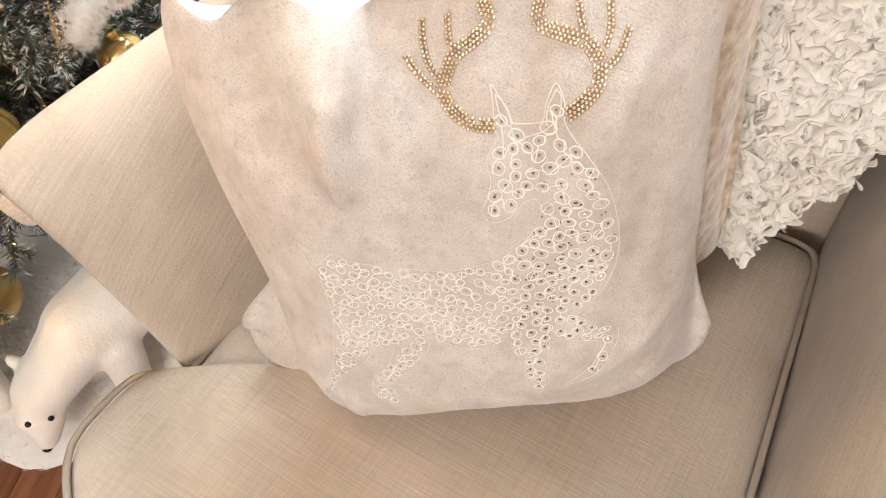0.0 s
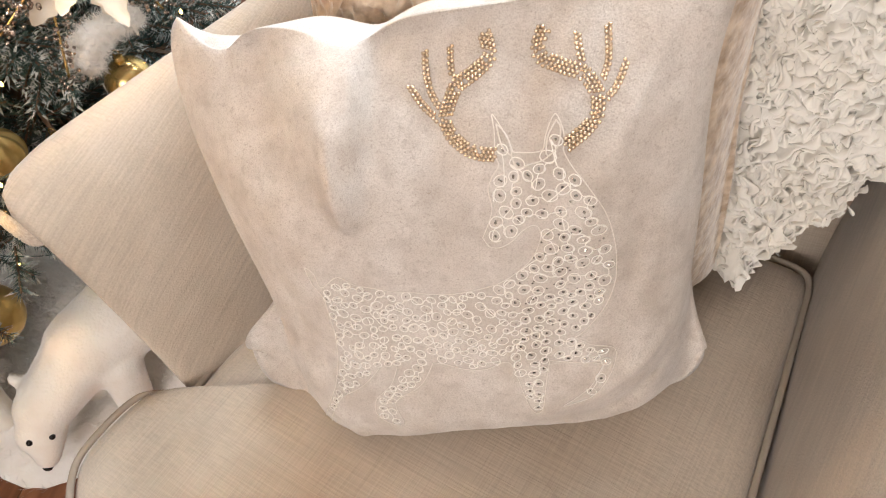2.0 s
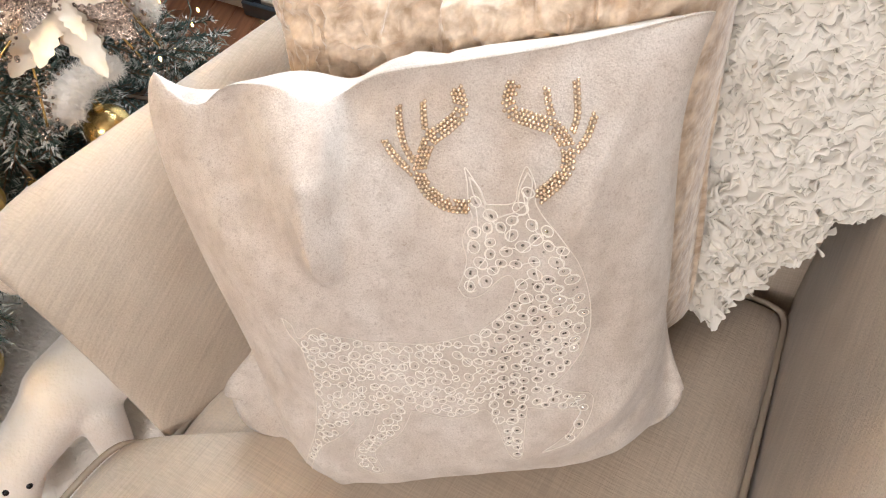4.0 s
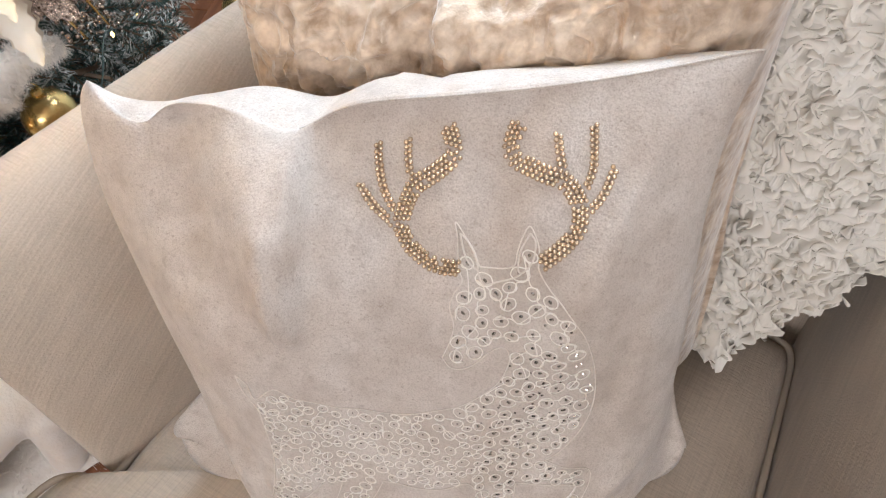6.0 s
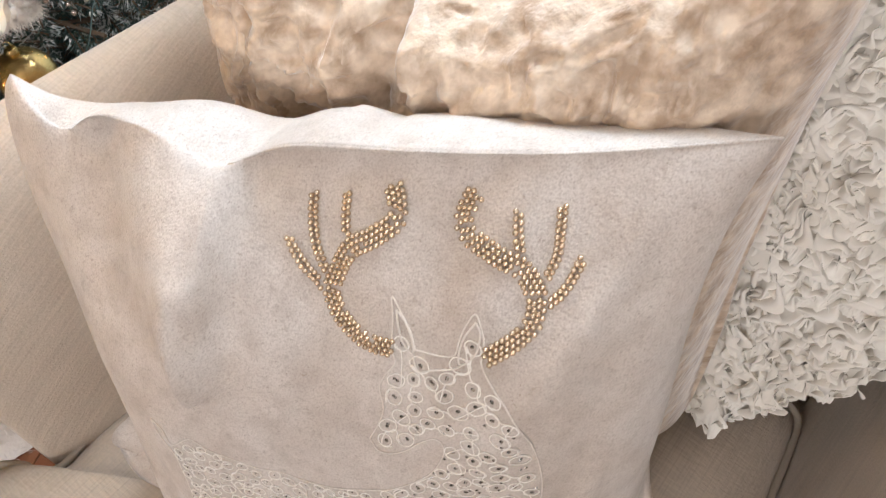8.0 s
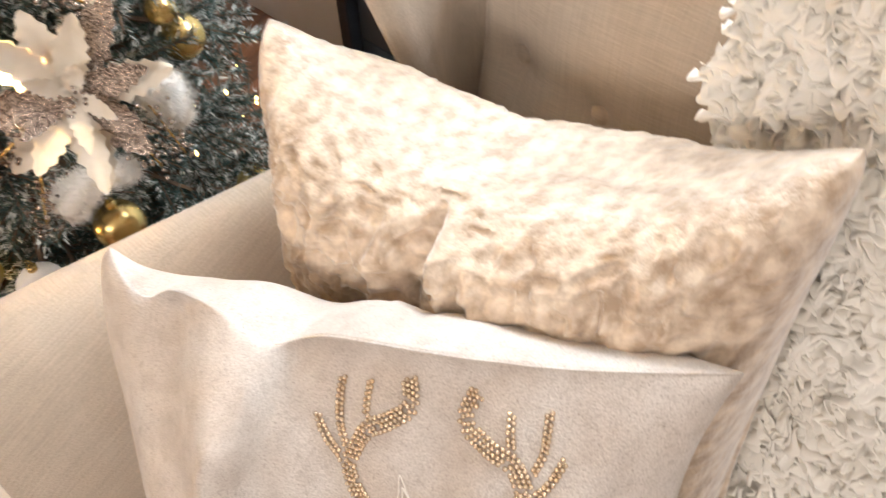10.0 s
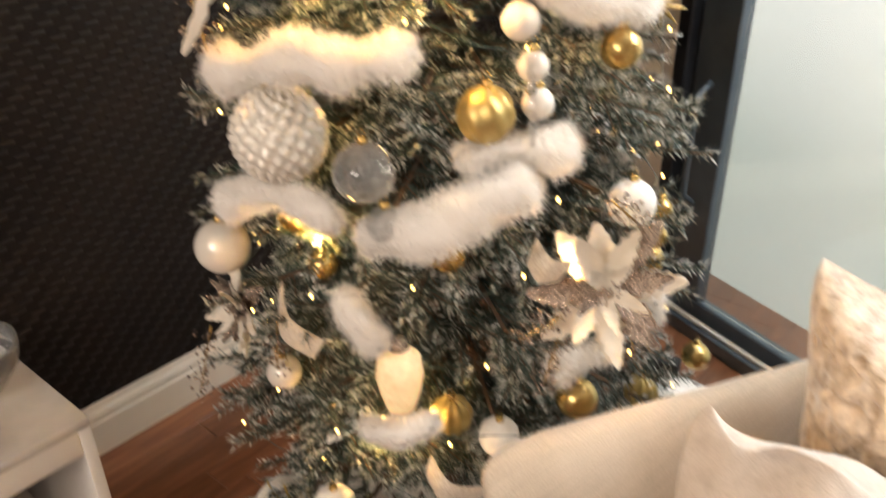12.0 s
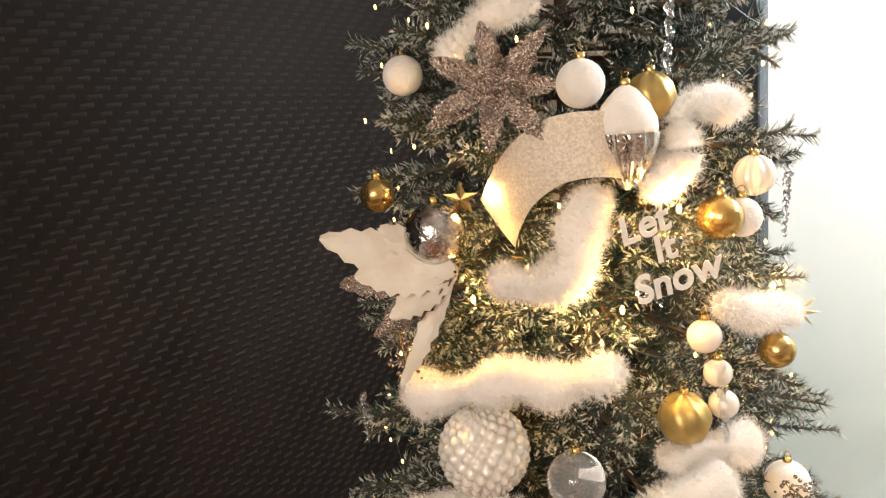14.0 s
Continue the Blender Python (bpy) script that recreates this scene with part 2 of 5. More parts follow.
def catmull(points, steps=8, closed=False):
    pts = [Vector(p) for p in points]
    n = len(pts)
    out = []
    for i in range(n if closed else n - 1):
        a, b = pts[(i - 1) % n] if (closed or i) else pts[0], pts[i]
        c, d = pts[(i + 1) % n], pts[(i + 2) % n] if (closed or i + 2 < n) else pts[-1]
        for s in range(steps):
            t = s / steps
            out.append(0.5 * ((2 * b) + (c - a) * t + (2 * a - 5 * b + 4 * c - d) * t * t + (3 * b - a - 3 * c + d) * t ** 3))
    if not closed:
        out.append(pts[-1])
    return out


def lathe(profile, sides=28):
    """A body of revolution from (radius, z) pairs."""
    verts, n = [], len(profile)
    for r, z in profile:
        for k in range(sides):
            c = 2 * math.pi * k / sides
            verts.append(Vector((r * math.cos(c), r * math.sin(c), z)))
    faces = grid_faces(n, sides, True)
    faces.append(tuple(range(sides))[::-1])
    faces.append(tuple((n - 1) * sides + k for k in range(sides)))
    return verts, faces


def chair(a, b, z=0.0):
    """A place from the armchair's own axes: to its right, towards its back, up."""
    return R60 * a + U60 * b + Vector((0, 0, z))


CHAIR_M = Matrix((( R60.x, U60.x, 0, 0), (R60.y, U60.y, 0, 0), (0, 0, 1, 0), (0, 0, 0, 1)))


# ---- structure ----
def wall_quad(name, p, q, z0, z1, thick, outward, material, label, holes=()):
    """A wall from p to q with thickness, left open between the along/height ranges of holes."""
    p, q = Vector(p), Vector(q)
    d = (q - p).normalized()
    n = Vector(outward).normalized()
    xs = sorted({0.0, (q - p).length, *[h[0] for h in holes], *[h[1] for h in holes]})
    zs = sorted({z0, z1, *[h[2] for h in holes], *[h[3] for h in holes]})
    pieces = []
    for i in range(len(xs) - 1):
        for j in range(len(zs) - 1):
            cx, cz = (xs[i] + xs[i + 1]) / 2, (zs[j] + zs[j + 1]) / 2
            if any(h[0] < cx < h[1] and h[2] < cz < h[3] for h in holes):
                continue
            c = []
            for o in (0, thick):
                for (x, z) in ((xs[i], zs[j]), (xs[i + 1], zs[j]), (xs[i + 1], zs[j + 1]), (xs[i], zs[j + 1])):
                    c.append(p + d * x + n * o + Vector((0, 0, z)))
            pieces.append((c, [(0, 1, 2, 3), (7, 6, 5, 4), (0, 4, 5, 1), (1, 5, 6, 2), (2, 6, 7, 3), (3, 7, 4, 0)]))
    v, f = joined(pieces)
    return tagged(new(name, mesh_of(name, v, f, material, False)), label, "wall", kind="structure")


corner = Vector((-1.40, 2.91, 0))
left_far = WALL_P + WALL_D * ((corner - WALL_P).dot(WALL_D))
left_near = WALL_P - WALL_D * 2.9
win_end = WIN_P + WIN_D * 2.9
wall_n = Vector((-WALL_D.y, WALL_D.x, 0))
wall_quad("wall_west", left_near, left_far, 0, CEIL, 0.12, wall_n, M["dark_wall"], "dark brown papered wall with a woven dash pattern")
JAMB = (corner - WIN_P).length - 0.28
wall_quad("wall_north", corner, win_end, 0, CEIL, 0.16, WIN_N, M["plaster"], "cream plaster wall round a sliding glass door",
          [(JAMB, JAMB + 2.1, 0.0, 2.4)])
e1 = Vector((win_end.x, win_end.y, 0))
e2 = Vector((2.6, -2.2, 0))
e3 = Vector((left_near.x, -2.2, 0))
wall_quad("wall_east", e1, e2, 0, CEIL, 0.16, (1, 0.05, 0), M["plaster"], "plain cream plaster wall closing the room")
# unseen opening, added in this wall to go with the rear fill lamp
wall_quad("wall_south", e2, e3, 0, CEIL, 0.16, (0, -1, 0), M["plaster"], "plain cream plaster wall with an added opening for the fill lamp, behind the camera",
          [(2.0, 4.2, 1.1, 2.4)])


def slab(name, z, t, material, label, cat):
    b = box_bm(0.4, 0.4, z, 6.4, 7.4, t)
    return tagged(part(name, b, material), label, cat, kind="structure")


floor = slab("floor", -0.054, 0.1, M["wood"], "glossy red-brown oak plank floor", "floor")
slab("ceiling", CEIL + 0.05, 0.1, M["ceiling_paint"], "plain white painted ceiling", "ceiling")

# baseboard with a stepped moulding, along the papered wall
prof = [(0, 0), (0.016, 0), (0.016, 0.095), (0.011, 0.10), (0.011, 0.108), (0.016, 0.113), (0.013, 0.125), (0.007, 0.133), (0.004, 0.15), (0, 0.15)]
v = []
for s in (0.0, (left_far - left_near).length):
    for o, z in prof:
        v.append(left_near + WALL_D * s - wall_n * o + Vector((0, 0, z)))
n = len(prof)
f = [(i, (i + 1) % n, n + (i + 1) % n, n + i) for i in range(n)] + [tuple(range(n))[::-1], tuple(range(n, 2 * n))]
tagged(new("baseboard", mesh_of("baseboard", v, f, M["trim"], False)), "tall cream moulded baseboard along the dark wall", "baseboard", kind="structure")

# sliding glass door
door = empty("window_1", WIN_P, label="black and slate aluminium sliding glass door", category="window", kind="structure")
jp = corner + WIN_D * JAMB - WIN_P
rotz = Matrix(((WIN_D.x, WIN_N.x, 0, 0), (WIN_D.y, WIN_N.y, 0, 0), (0, 0, 1, 0), (0, 0, 0, 1)))


def door_box(name, s0, s1, o0, o1, z0, z1, material, label="", bevel=0.004):
    b = box_bm((s0 + s1) / 2, (o0 + o1) / 2, (z0 + z1) / 2, s1 - s0, o1 - o0, z1 - z0, bevel, 1, Matrix.Translation(jp) @ rotz)
    ob = part(name, b, material, door, label)
    for p in ob.data.polygons:
        p.use_smooth = False
    return ob


door_box("window_frame", 0.0, 0.05, -0.02, 0.12, 0.0, 2.4, M["black_frame"])
door_box("stile", 0.05, 0.19, 0.02, 0.07, 0.10, 1.88, M["blue_frame"], "slate grey door stile")
door_box("stile", 1.87, 2.05, 0.02, 0.07, 0.10, 1.88, M["blue_frame"])
door_box("top_rail", 0.0, 2.1, 0.02, 0.07, 1.88, 1.94, M["black_frame"])
door_box("bottom_rail", 0.05, 2.05, 0.02, 0.07, 0.045, 0.10, M["blue_frame"])
door_box("track", 0.0, 2.1, -0.03, -0.012, 0.0, 0.05, M["blue_frame"])
door_box("track", 0.0, 2.1, -0.012, 0.008, 0.0, 0.035, M["black_frame"])
door_box("track", 0.0, 2.1, 0.008, 0.10, 0.0, 0.045, M["trim"])
hv, hf = tube([jp + rotz @ Vector((0.12, 0.02 - 0.048 * min(1.0, 3.2 * math.sin(math.pi * q / 20)), 0.42 + 0.38 * q / 20)) for q in range(21)], 0.009, 8)
part("handle", mesh_of("handle", hv, hf, M["blue_frame"]), parent=door, label="curved slate aluminium pull handle")
pane = door_box("pane", 0.19, 1.87, 0.042, 0.048, 0.10, 1.88, M["glass"], "", 0)
pane.visible_shadow = False

# outside: deck and a plain backdrop that glows in place of daylight
deck = tagged(part("deck", box_bm(0, 0.23, -0.07, 7, 0.30, 0.06, m=Matrix.Translation(WIN_P) @ rotz), M["deck"]), "dark boarded balcony deck outside", "deck", kind="structure")
bd = bpy.data.materials.new("daylight_gradient")
bd.use_nodes = True
nt = bd.node_tree
b = nt.nodes["Principled BSDF"]
tc = nt.nodes.new("ShaderNodeTexCoord")
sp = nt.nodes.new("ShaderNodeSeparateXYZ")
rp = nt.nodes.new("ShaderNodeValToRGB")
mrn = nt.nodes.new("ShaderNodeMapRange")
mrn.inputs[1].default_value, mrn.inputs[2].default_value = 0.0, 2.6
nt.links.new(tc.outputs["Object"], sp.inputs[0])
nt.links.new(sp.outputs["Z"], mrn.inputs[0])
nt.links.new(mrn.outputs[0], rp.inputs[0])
# daylight painted into the emission: grey-green low down, white towards the top
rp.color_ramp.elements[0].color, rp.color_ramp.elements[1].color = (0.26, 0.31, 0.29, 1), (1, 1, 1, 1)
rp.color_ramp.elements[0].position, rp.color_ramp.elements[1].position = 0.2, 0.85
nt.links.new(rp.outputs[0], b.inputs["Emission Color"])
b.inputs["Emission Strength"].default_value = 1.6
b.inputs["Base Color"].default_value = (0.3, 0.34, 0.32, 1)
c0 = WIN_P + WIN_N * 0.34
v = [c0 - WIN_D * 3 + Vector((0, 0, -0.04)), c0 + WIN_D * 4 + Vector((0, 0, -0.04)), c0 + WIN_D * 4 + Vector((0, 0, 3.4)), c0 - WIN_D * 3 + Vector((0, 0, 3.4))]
tagged(new("backdrop", mesh_of("backdrop", v, [(0, 1, 2, 3)], bd, False)), "pale grey-green backdrop beyond the balcony, daylight painted on as a glow", "backdrop", kind="structure")

# ---- armchair ----
armchair = empty("armchair", m=CHAIR_M, label="beige linen wing armchair with a loose cushion and buttoned back", category="armchair")
MID = -0.325


def seat_outline(inset=0.0):
    pts = []
    half = [(0.0, 0.255), (0.28, 0.258), (0.325, 0.268), (0.368, 0.31), (0.378, 0.36), (0.374, 0.41), (0.352, 0.432), (0.332, 0.438), (0.318, 0.457),
            (0.322, 0.52), (0.314, 0.62), (0.300, 0.80), (0.290, 0.93), (0.283, 0.985), (0.262, 1.003), (0.20, 1.006), (0.0, 1.012)]
    loop = [(MID + a, b) for a, b in half] + [(MID - a, b) for a, b in half[-2:0:-1]]
    cx, cy = MID, 0.62
    for q in catmull([(a, b, 0) for a, b in loop], 6, True):
        d = Vector((q.x - cx, q.y - cy, 0))
        d *= max(0.0, 1 - inset / max(d.length, 1e-6))
        pts.append((cx + d.x, cy + d.y))
    return pts


def seat_drop(b):
    return -(b - 0.45) * 0.075


rings = [(0.03, 0.335, 1), (0.008, 0.345, 1), (0.0, 0.37, 1), (0.0, 0.43, 1), (0.004, 0.452, 1), (0.018, 0.465, 1), (0.04, 0.473, 1),
         (0.04, 0.479, 0.9), (0.04, 0.484, 0.78), (0.04, 0.488, 0.62), (0.04, 0.490, 0.45), (0.04, 0.491, 0.28), (0.04, 0.491, 0.12), (0.04, 0.491, 0.005)]
verts, nn = [], 0
for inset, z, k in rings:
    o = [(MID + (a - MID) * k, 0.62 + (b - 0.62) * k) for a, b in seat_outline(inset)]
    nn = len(o)
    verts += [Vector((a, b, z + seat_drop(b) + 0.003 * noise.noise((a * 7, b * 7, 1)))) for a, b in o]
faces = grid_faces(len(rings), nn, True) + [tuple(range(nn))[::-1], tuple((len(rings) - 1) * nn + k for k in range(nn))]
seat = part("seat_cushion", mesh_of("seat_cushion", verts, faces, M["linen"]), parent=armchair)
for z in (0.456, 0.36):
    o = seat_outline(0.0)
    v, f = tube([(a, b, z + seat_drop(b)) for a, b in o], 0.0045, 6, True)
    part("piping", mesh_of("piping", v, f, M["piping"]), parent=seat)


def arm(side):
    """side -1: the arm on the sitter's right as seen from the front left."""
    prof0 = [(0.300, 0.22), (0.306, 0.40), (0.322, 0.47), (0.348, 0.55), (0.382, 0.625), (0.416, 0.685), (0.452, 0.724), (0.484, 0.742), (0.508, 0.737),
             (0.522, 0.712), (0.515, 0.67), (0.484, 0.58), (0.450, 0.45), (0.435, 0.22)]
    prof1 = [(0.250, 0.22), (0.252, 0.40), (0.256, 0.47), (0.262, 0.55), (0.272, 0.64), (0.288, 0.72), (0.305, 0.775), (0.328, 0.797), (0.352, 0.79),
             (0.364, 0.76), (0.366, 0.70), (0.360, 0.58), (0.355, 0.45), (0.35, 0.22)]
    verts = []
    steps = [0.0, 0.012, 0.03, 0.12, 0.3, 0.5, 0.7, 0.85, 1.0]
    for s in steps:
        k = {0.0: 0.07, 0.012: 0.03, 0.03: 0.008}.get(s, 0.0)
        b = 0.448 + 0.66 * s
        for q, ((a0, z0), (a1, z1)) in enumerate(zip(prof0, prof1)):
            a, z = a0 + (a1 - a0) * s, z0 + (z1 - z0) * s
            ca, cz = 0.40, 0.5
            a += (ca - a) * k * 2
            z += (cz - z) * k
            verts.append(Vector((MID + side * a + (0.026 if side > 0 else 0), b - (0.0 if k else 0.004) + (0.13 * (1 - s) if q > 8 else 0.05 * (1 - s) if q == 8 else 0), z)))
    n = len(prof0)
    faces = grid_faces(len(steps), n, True) + [tuple(range(n))[::-1], tuple((len(steps) - 1) * n + i for i in range(n))]
    if side > 0:
        faces = [q[::-1] for q in faces]
    me = mesh_of("arm", verts, faces, M["linen"])
    ob = part("arm", me, parent=armchair)
    ob.modifiers.new("soft", "SUBSURF").levels = 1
    ob.modifiers["soft"].render_levels = 1
    return ob


arm(-1)
arm(1)

BUTTONS = [(-0.587, 0.847), (-0.466, 0.83), (-0.345, 0.83), (-0.224, 0.83), (-0.103, 0.83),
           (-0.5265, 1.02), (-0.405, 1.02), (-0.285, 1.02), (-0.164, 1.02)]


def back_b(a, z):
    b = 1.078 + (z - 0.45) * 0.13 - 0.03 * math.cos((a - MID) / 0.29 * 1.4)
    for ba, bz in BUTTONS:
        d = math.hypot(a - ba, z - bz)
        b += 0.018 * math.exp(-(d / 0.05) ** 2) + 0.016 * math.exp(-(d / 0.018) ** 2)
    b += 0.05 * max(0.0, (abs(a - MID) - 0.295) / 0.050) ** 2
    return b - 0.018


na, nz = 58, 70
verts = []
for i in range(nz):
    z = 0.36 + 0.78 * i / (nz - 1)
    for j in range(na):
        a = MID - 0.345 + 0.69 * j / (na - 1)
        top = max(0.0, z - 1.08) / 0.06
        verts.append(Vector((a, back_b(a, z) + 0.05 * top ** 2, z)))
faces = grid_faces(nz, na)
off = len(verts)
for i in range(nz):
    z = 0.36 + 0.78 * i / (nz - 1)
    for j in range(na):
        a = MID - 0.345 + 0.69 * j / (na - 1)
        verts.append(Vector((a, 1.24 + (z - 0.45) * 0.16, z)))
faces += [tuple(off + k for k in q)[::-1] for q in grid_faces(nz, na)]
for i in range(nz - 1):
    for j in (0, na - 1):
        q = (i * na + j, (i + 1) * na + j, off + (i + 1) * na + j, off + i * na + j)
        faces.append(q if j else q[::-1])
for j in range(na - 1):
    for i in (0, nz - 1):
        q = (i * na + j, i * na + j + 1, off + i * na + j + 1, off + i * na + j)
        faces.append(q[::-1] if i else q)
backrest = part("backrest", mesh_of("backrest", verts, faces, M["linen"]), parent=armchair)
for ba, bz in BUTTONS:
    bm = bmesh.new()
    bmesh.ops.create_uvsphere(bm, u_segments=14, v_segments=8, radius=1, matrix=Matrix.Translation((ba, back_b(ba, bz) - 0.004, bz)) @ Matrix.Diagonal((0.0125, 0.008, 0.0125, 1)))
    part("button", bm, M["linen"], backrest)


def wing(side):
    verts, sec = [], 12
    zs = [0.70 + 0.44 * i / 14 for i in range(15)]
    for z in zs:
        k = (z - 0.85)
        # ring from the crease, out round the front edge and back along the outside
        c = (0.345 - 0.12 * k, 1.105 + 0.10 * k)
        e = (0.302, 1.020 - 0.38 * k)
        ring = []
        for s in (0.0, 0.35, 0.7):
            ring.append((c[0] + (e[0] - c[0]) * s - 0.010 * math.sin(math.pi * s), c[1] + (e[1] - c[1]) * s))
        for ang in (-60, -20, 30, 70):
            ring.append((e[0] + 0.024 + 0.026 * math.cos(radians(180 + ang + 20)), e[1] + 0.026 * math.sin(radians(180 + ang + 20))))
        ring += [(0.365, 1.06), (0.38, 1.16), (0.385, 1.24 + 0.17 * k), (0.33, 1.26 + 0.17 * k), (0.28, 1.2 + 0.17 * k)]
        sec = len(ring)
        verts += [Vector((MID + side * a, b, z)) for a, b in ring]
    faces = grid_faces(len(zs), sec, True) + [tuple(range(sec))[::-1], tuple((len(zs) - 1) * sec + i for i in range(sec))]
    ob = part("wing", mesh_of("wing", verts, faces, M["linen"]), parent=armchair)
    md = ob.modifiers.new("soft", "SUBSURF")
    md.levels = md.render_levels = 1
    return ob


wing(-1)
wing(1)
part("base", box_bm(MID, 0.76, 0.24, 0.70, 0.78, 0.2, 0.02), M["linen"], armchair)
for a in (-0.29, 0.29):
    for b in (0.42, 1.1):
        v, f = lathe([(0.018, 0.0), (0.022, 0.03), (0.028, 0.145)], 10)
        part("leg", mesh_of("leg", [p + Vector((MID + a, b, 0)) for p in v], f, M["bark"]), parent=armchair)


# ---- cushions ----
class Cushion:
    """A filled square cover: u and v run from -1 to 1 over its face, side +1 is the front."""

    def __init__(self, centre, xaxis, yaxis, w, h, front, rear, seed, sag=0.0, ears=0.05, dip=0.05, puff=0.0, wrinkle=0.004, folds=(), skew=0.0, tuck=0.0, narrow=(0.0, 0.0), crush=0.0, round_off=0.0):
        self.round_off = round_off
        self.skew, self.tuck, self.narrow, self.crush = skew, tuck, narrow, crush
        self.o = Vector(centre)
        self.x = Vector(xaxis).normalized()
        y = Vector(yaxis)
        self.n = self.x.cross(y).normalized()
        self.y = self.n.cross(self.x)
        self.w, self.h, self.front, self.rear, self.seed = w / 2, h / 2, front, rear, seed
        self.sag, self.ears, self.dip, self.puff, self.wrinkle, self.folds = sag, ears, dip, puff, wrinkle, folds

    def m(self):
        return Matrix(((self.x.x, self.y.x, self.n.x, self.o.x), (self.x.y, self.y.y, self.n.y, self.o.y), (self.x.z, self.y.z, self.n.z, self.o.z), (0, 0, 0, 1)))

    def at(self, u, v, side=1):
        x = u * self.w * (1 - self.ears * (1 - v * v) * abs(u) ** 3)
        y = v * self.h * (1 + self.skew * (u + 1) * max(0.0, v))
        low = max(0.0, min(1.0, 0.25 - v)) * self.tuck
        lim = 1 - low * (0.33 if u < 0 else 0.15)
        uu = min(1.0, abs(u) / lim)
        x *= 1 - self.narrow[u > 0] * (1 - v) / 2
        if v < 0 and abs(u) > lim:
            y *= 1 - 0.45 * ((abs(u) - lim) / max(1e-6, 1 - lim)) ** 1.6
        if v < 0:
            y -= self.sag * (1 - uu ** 7) * (-v) ** 2 * (1 - 0.22 * u)
        else:
            y -= self.dip * (1 - u * u) * v ** 3
        corner = 1 - self.round_off * u ** 8 * v ** 8
        x, y = x * corner, y * corner
        ev = 1 - (v ** 4 if v > 0 else v ** 8)
        edge = max(0.0, (1 - uu ** (4 + 5 * low)) * ev)
        z = (self.front if side > 0 else self.rear) * edge ** 0.55 + 0.012 * max(0.0, (1 - u ** 6) * (1 - v ** 6)) ** 0.5
        k = edge ** 0.5
        if side < 0:
            y += self.puff * math.exp(-((v - 0.8) / 0.3) ** 2) * (1 - u ** 4) * k
        z += self.wrinkle * k * (noise.noise((u * 2.3 + self.seed, v * 2.3, side * 2.0)) * 2.2 + noise.noise((u * 5 + self.seed, v * 3, side * 5.0))
                                 + 0.45 * noise.noise((u * 14 + self.seed, v * 6, side * 3.0)))
        if self.crush:
            q = Vector((u * 13 + self.seed, v * 12, side))
            q += Vector((noise.noise(q * 0.7), noise.noise(q * 0.7 + Vector((4, 1, 0))), 0)) * 0.9
            z += self.crush * k * (1 - u ** 8) * (1 - 2.2 * abs(noise.noise(q)) + 0.5 * noise.noise(q * 2.6))
        if side > 0:
            for fu, fv, su, sv, depth, ang in self.folds:
                c, s = math.cos(radians(ang)), math.sin(radians(ang))
                du, dv = (u - fu) * c + (v - fv) * s, -(u - fu) * s + (v - fv) * c
                z += depth * math.exp(-(du / su) ** 2 - (dv / sv) ** 2) * min(1, edge * 3)
        return Vector((x, y, z * side))

    def on(self, x, y, lift=0.0):
        """The point of the front face over the local (x, y)."""
        u, v = x / self.w, y / self.h
        for _ in range(10):
            p = self.at(u, v)
            u += (x - p.x) / self.w
            v += (y - p.y) / self.h
            u, v = max(-0.999, min(0.999, u)), max(-0.999, min(0.999, v))
        return self.at(u, v) + self.normal(u, v) * lift

    def normal(self, u, v):
        e = 0.01
        return (self.at(u + e, v) - self.at(u - e, v)).cross(self.at(u, v + e) - self.at(u, v - e)).normalized()

    def mesh(self, name, material, n=110):
        verts = []
        for side in (1, -1):
            for i in range(n):
                v = math.sin((i / (n - 1) - 0.5) * math.pi)
                for j in range(n):
                    verts.append(self.at(math.sin((j / (n - 1) - 0.5) * math.pi), v, side))
        g = grid_faces(n, n)
        faces = list(g) + [tuple(n * n + k for k in q)[::-1] for q in g]
        bm = bmesh.new()
        me = mesh_of(name, verts, faces, material)
        bm.from_mesh(me)
        bmesh.ops.remove_doubles(bm, verts=bm.verts[:], dist=0.0003)
        bm.to_mesh(me)
        bm.free()
        smooth(me)
        return me

    def seam(self, lift=0.0):
        pts = [self.at(-0.97 + 1.96 * i / 60, 0.999) + Vector((0, 0.001, lift)) for i in range(61)]
        return tube(pts, 0.0017, 5)


def quad(corners, u, v):
    """Bilinear point of four corners: top left, top right, bottom right, bottom left."""
    p, q = (1 + u) / 2, (1 + v) / 2
    tl, tr, br, bl = corners
    return (tl * (1 - p) + tr * p) * q + (bl * (1 - p) + br * p) * (1 - q)


def bump(x, middle, wide):
    return math.exp(-((x - middle) / wide) ** 2)


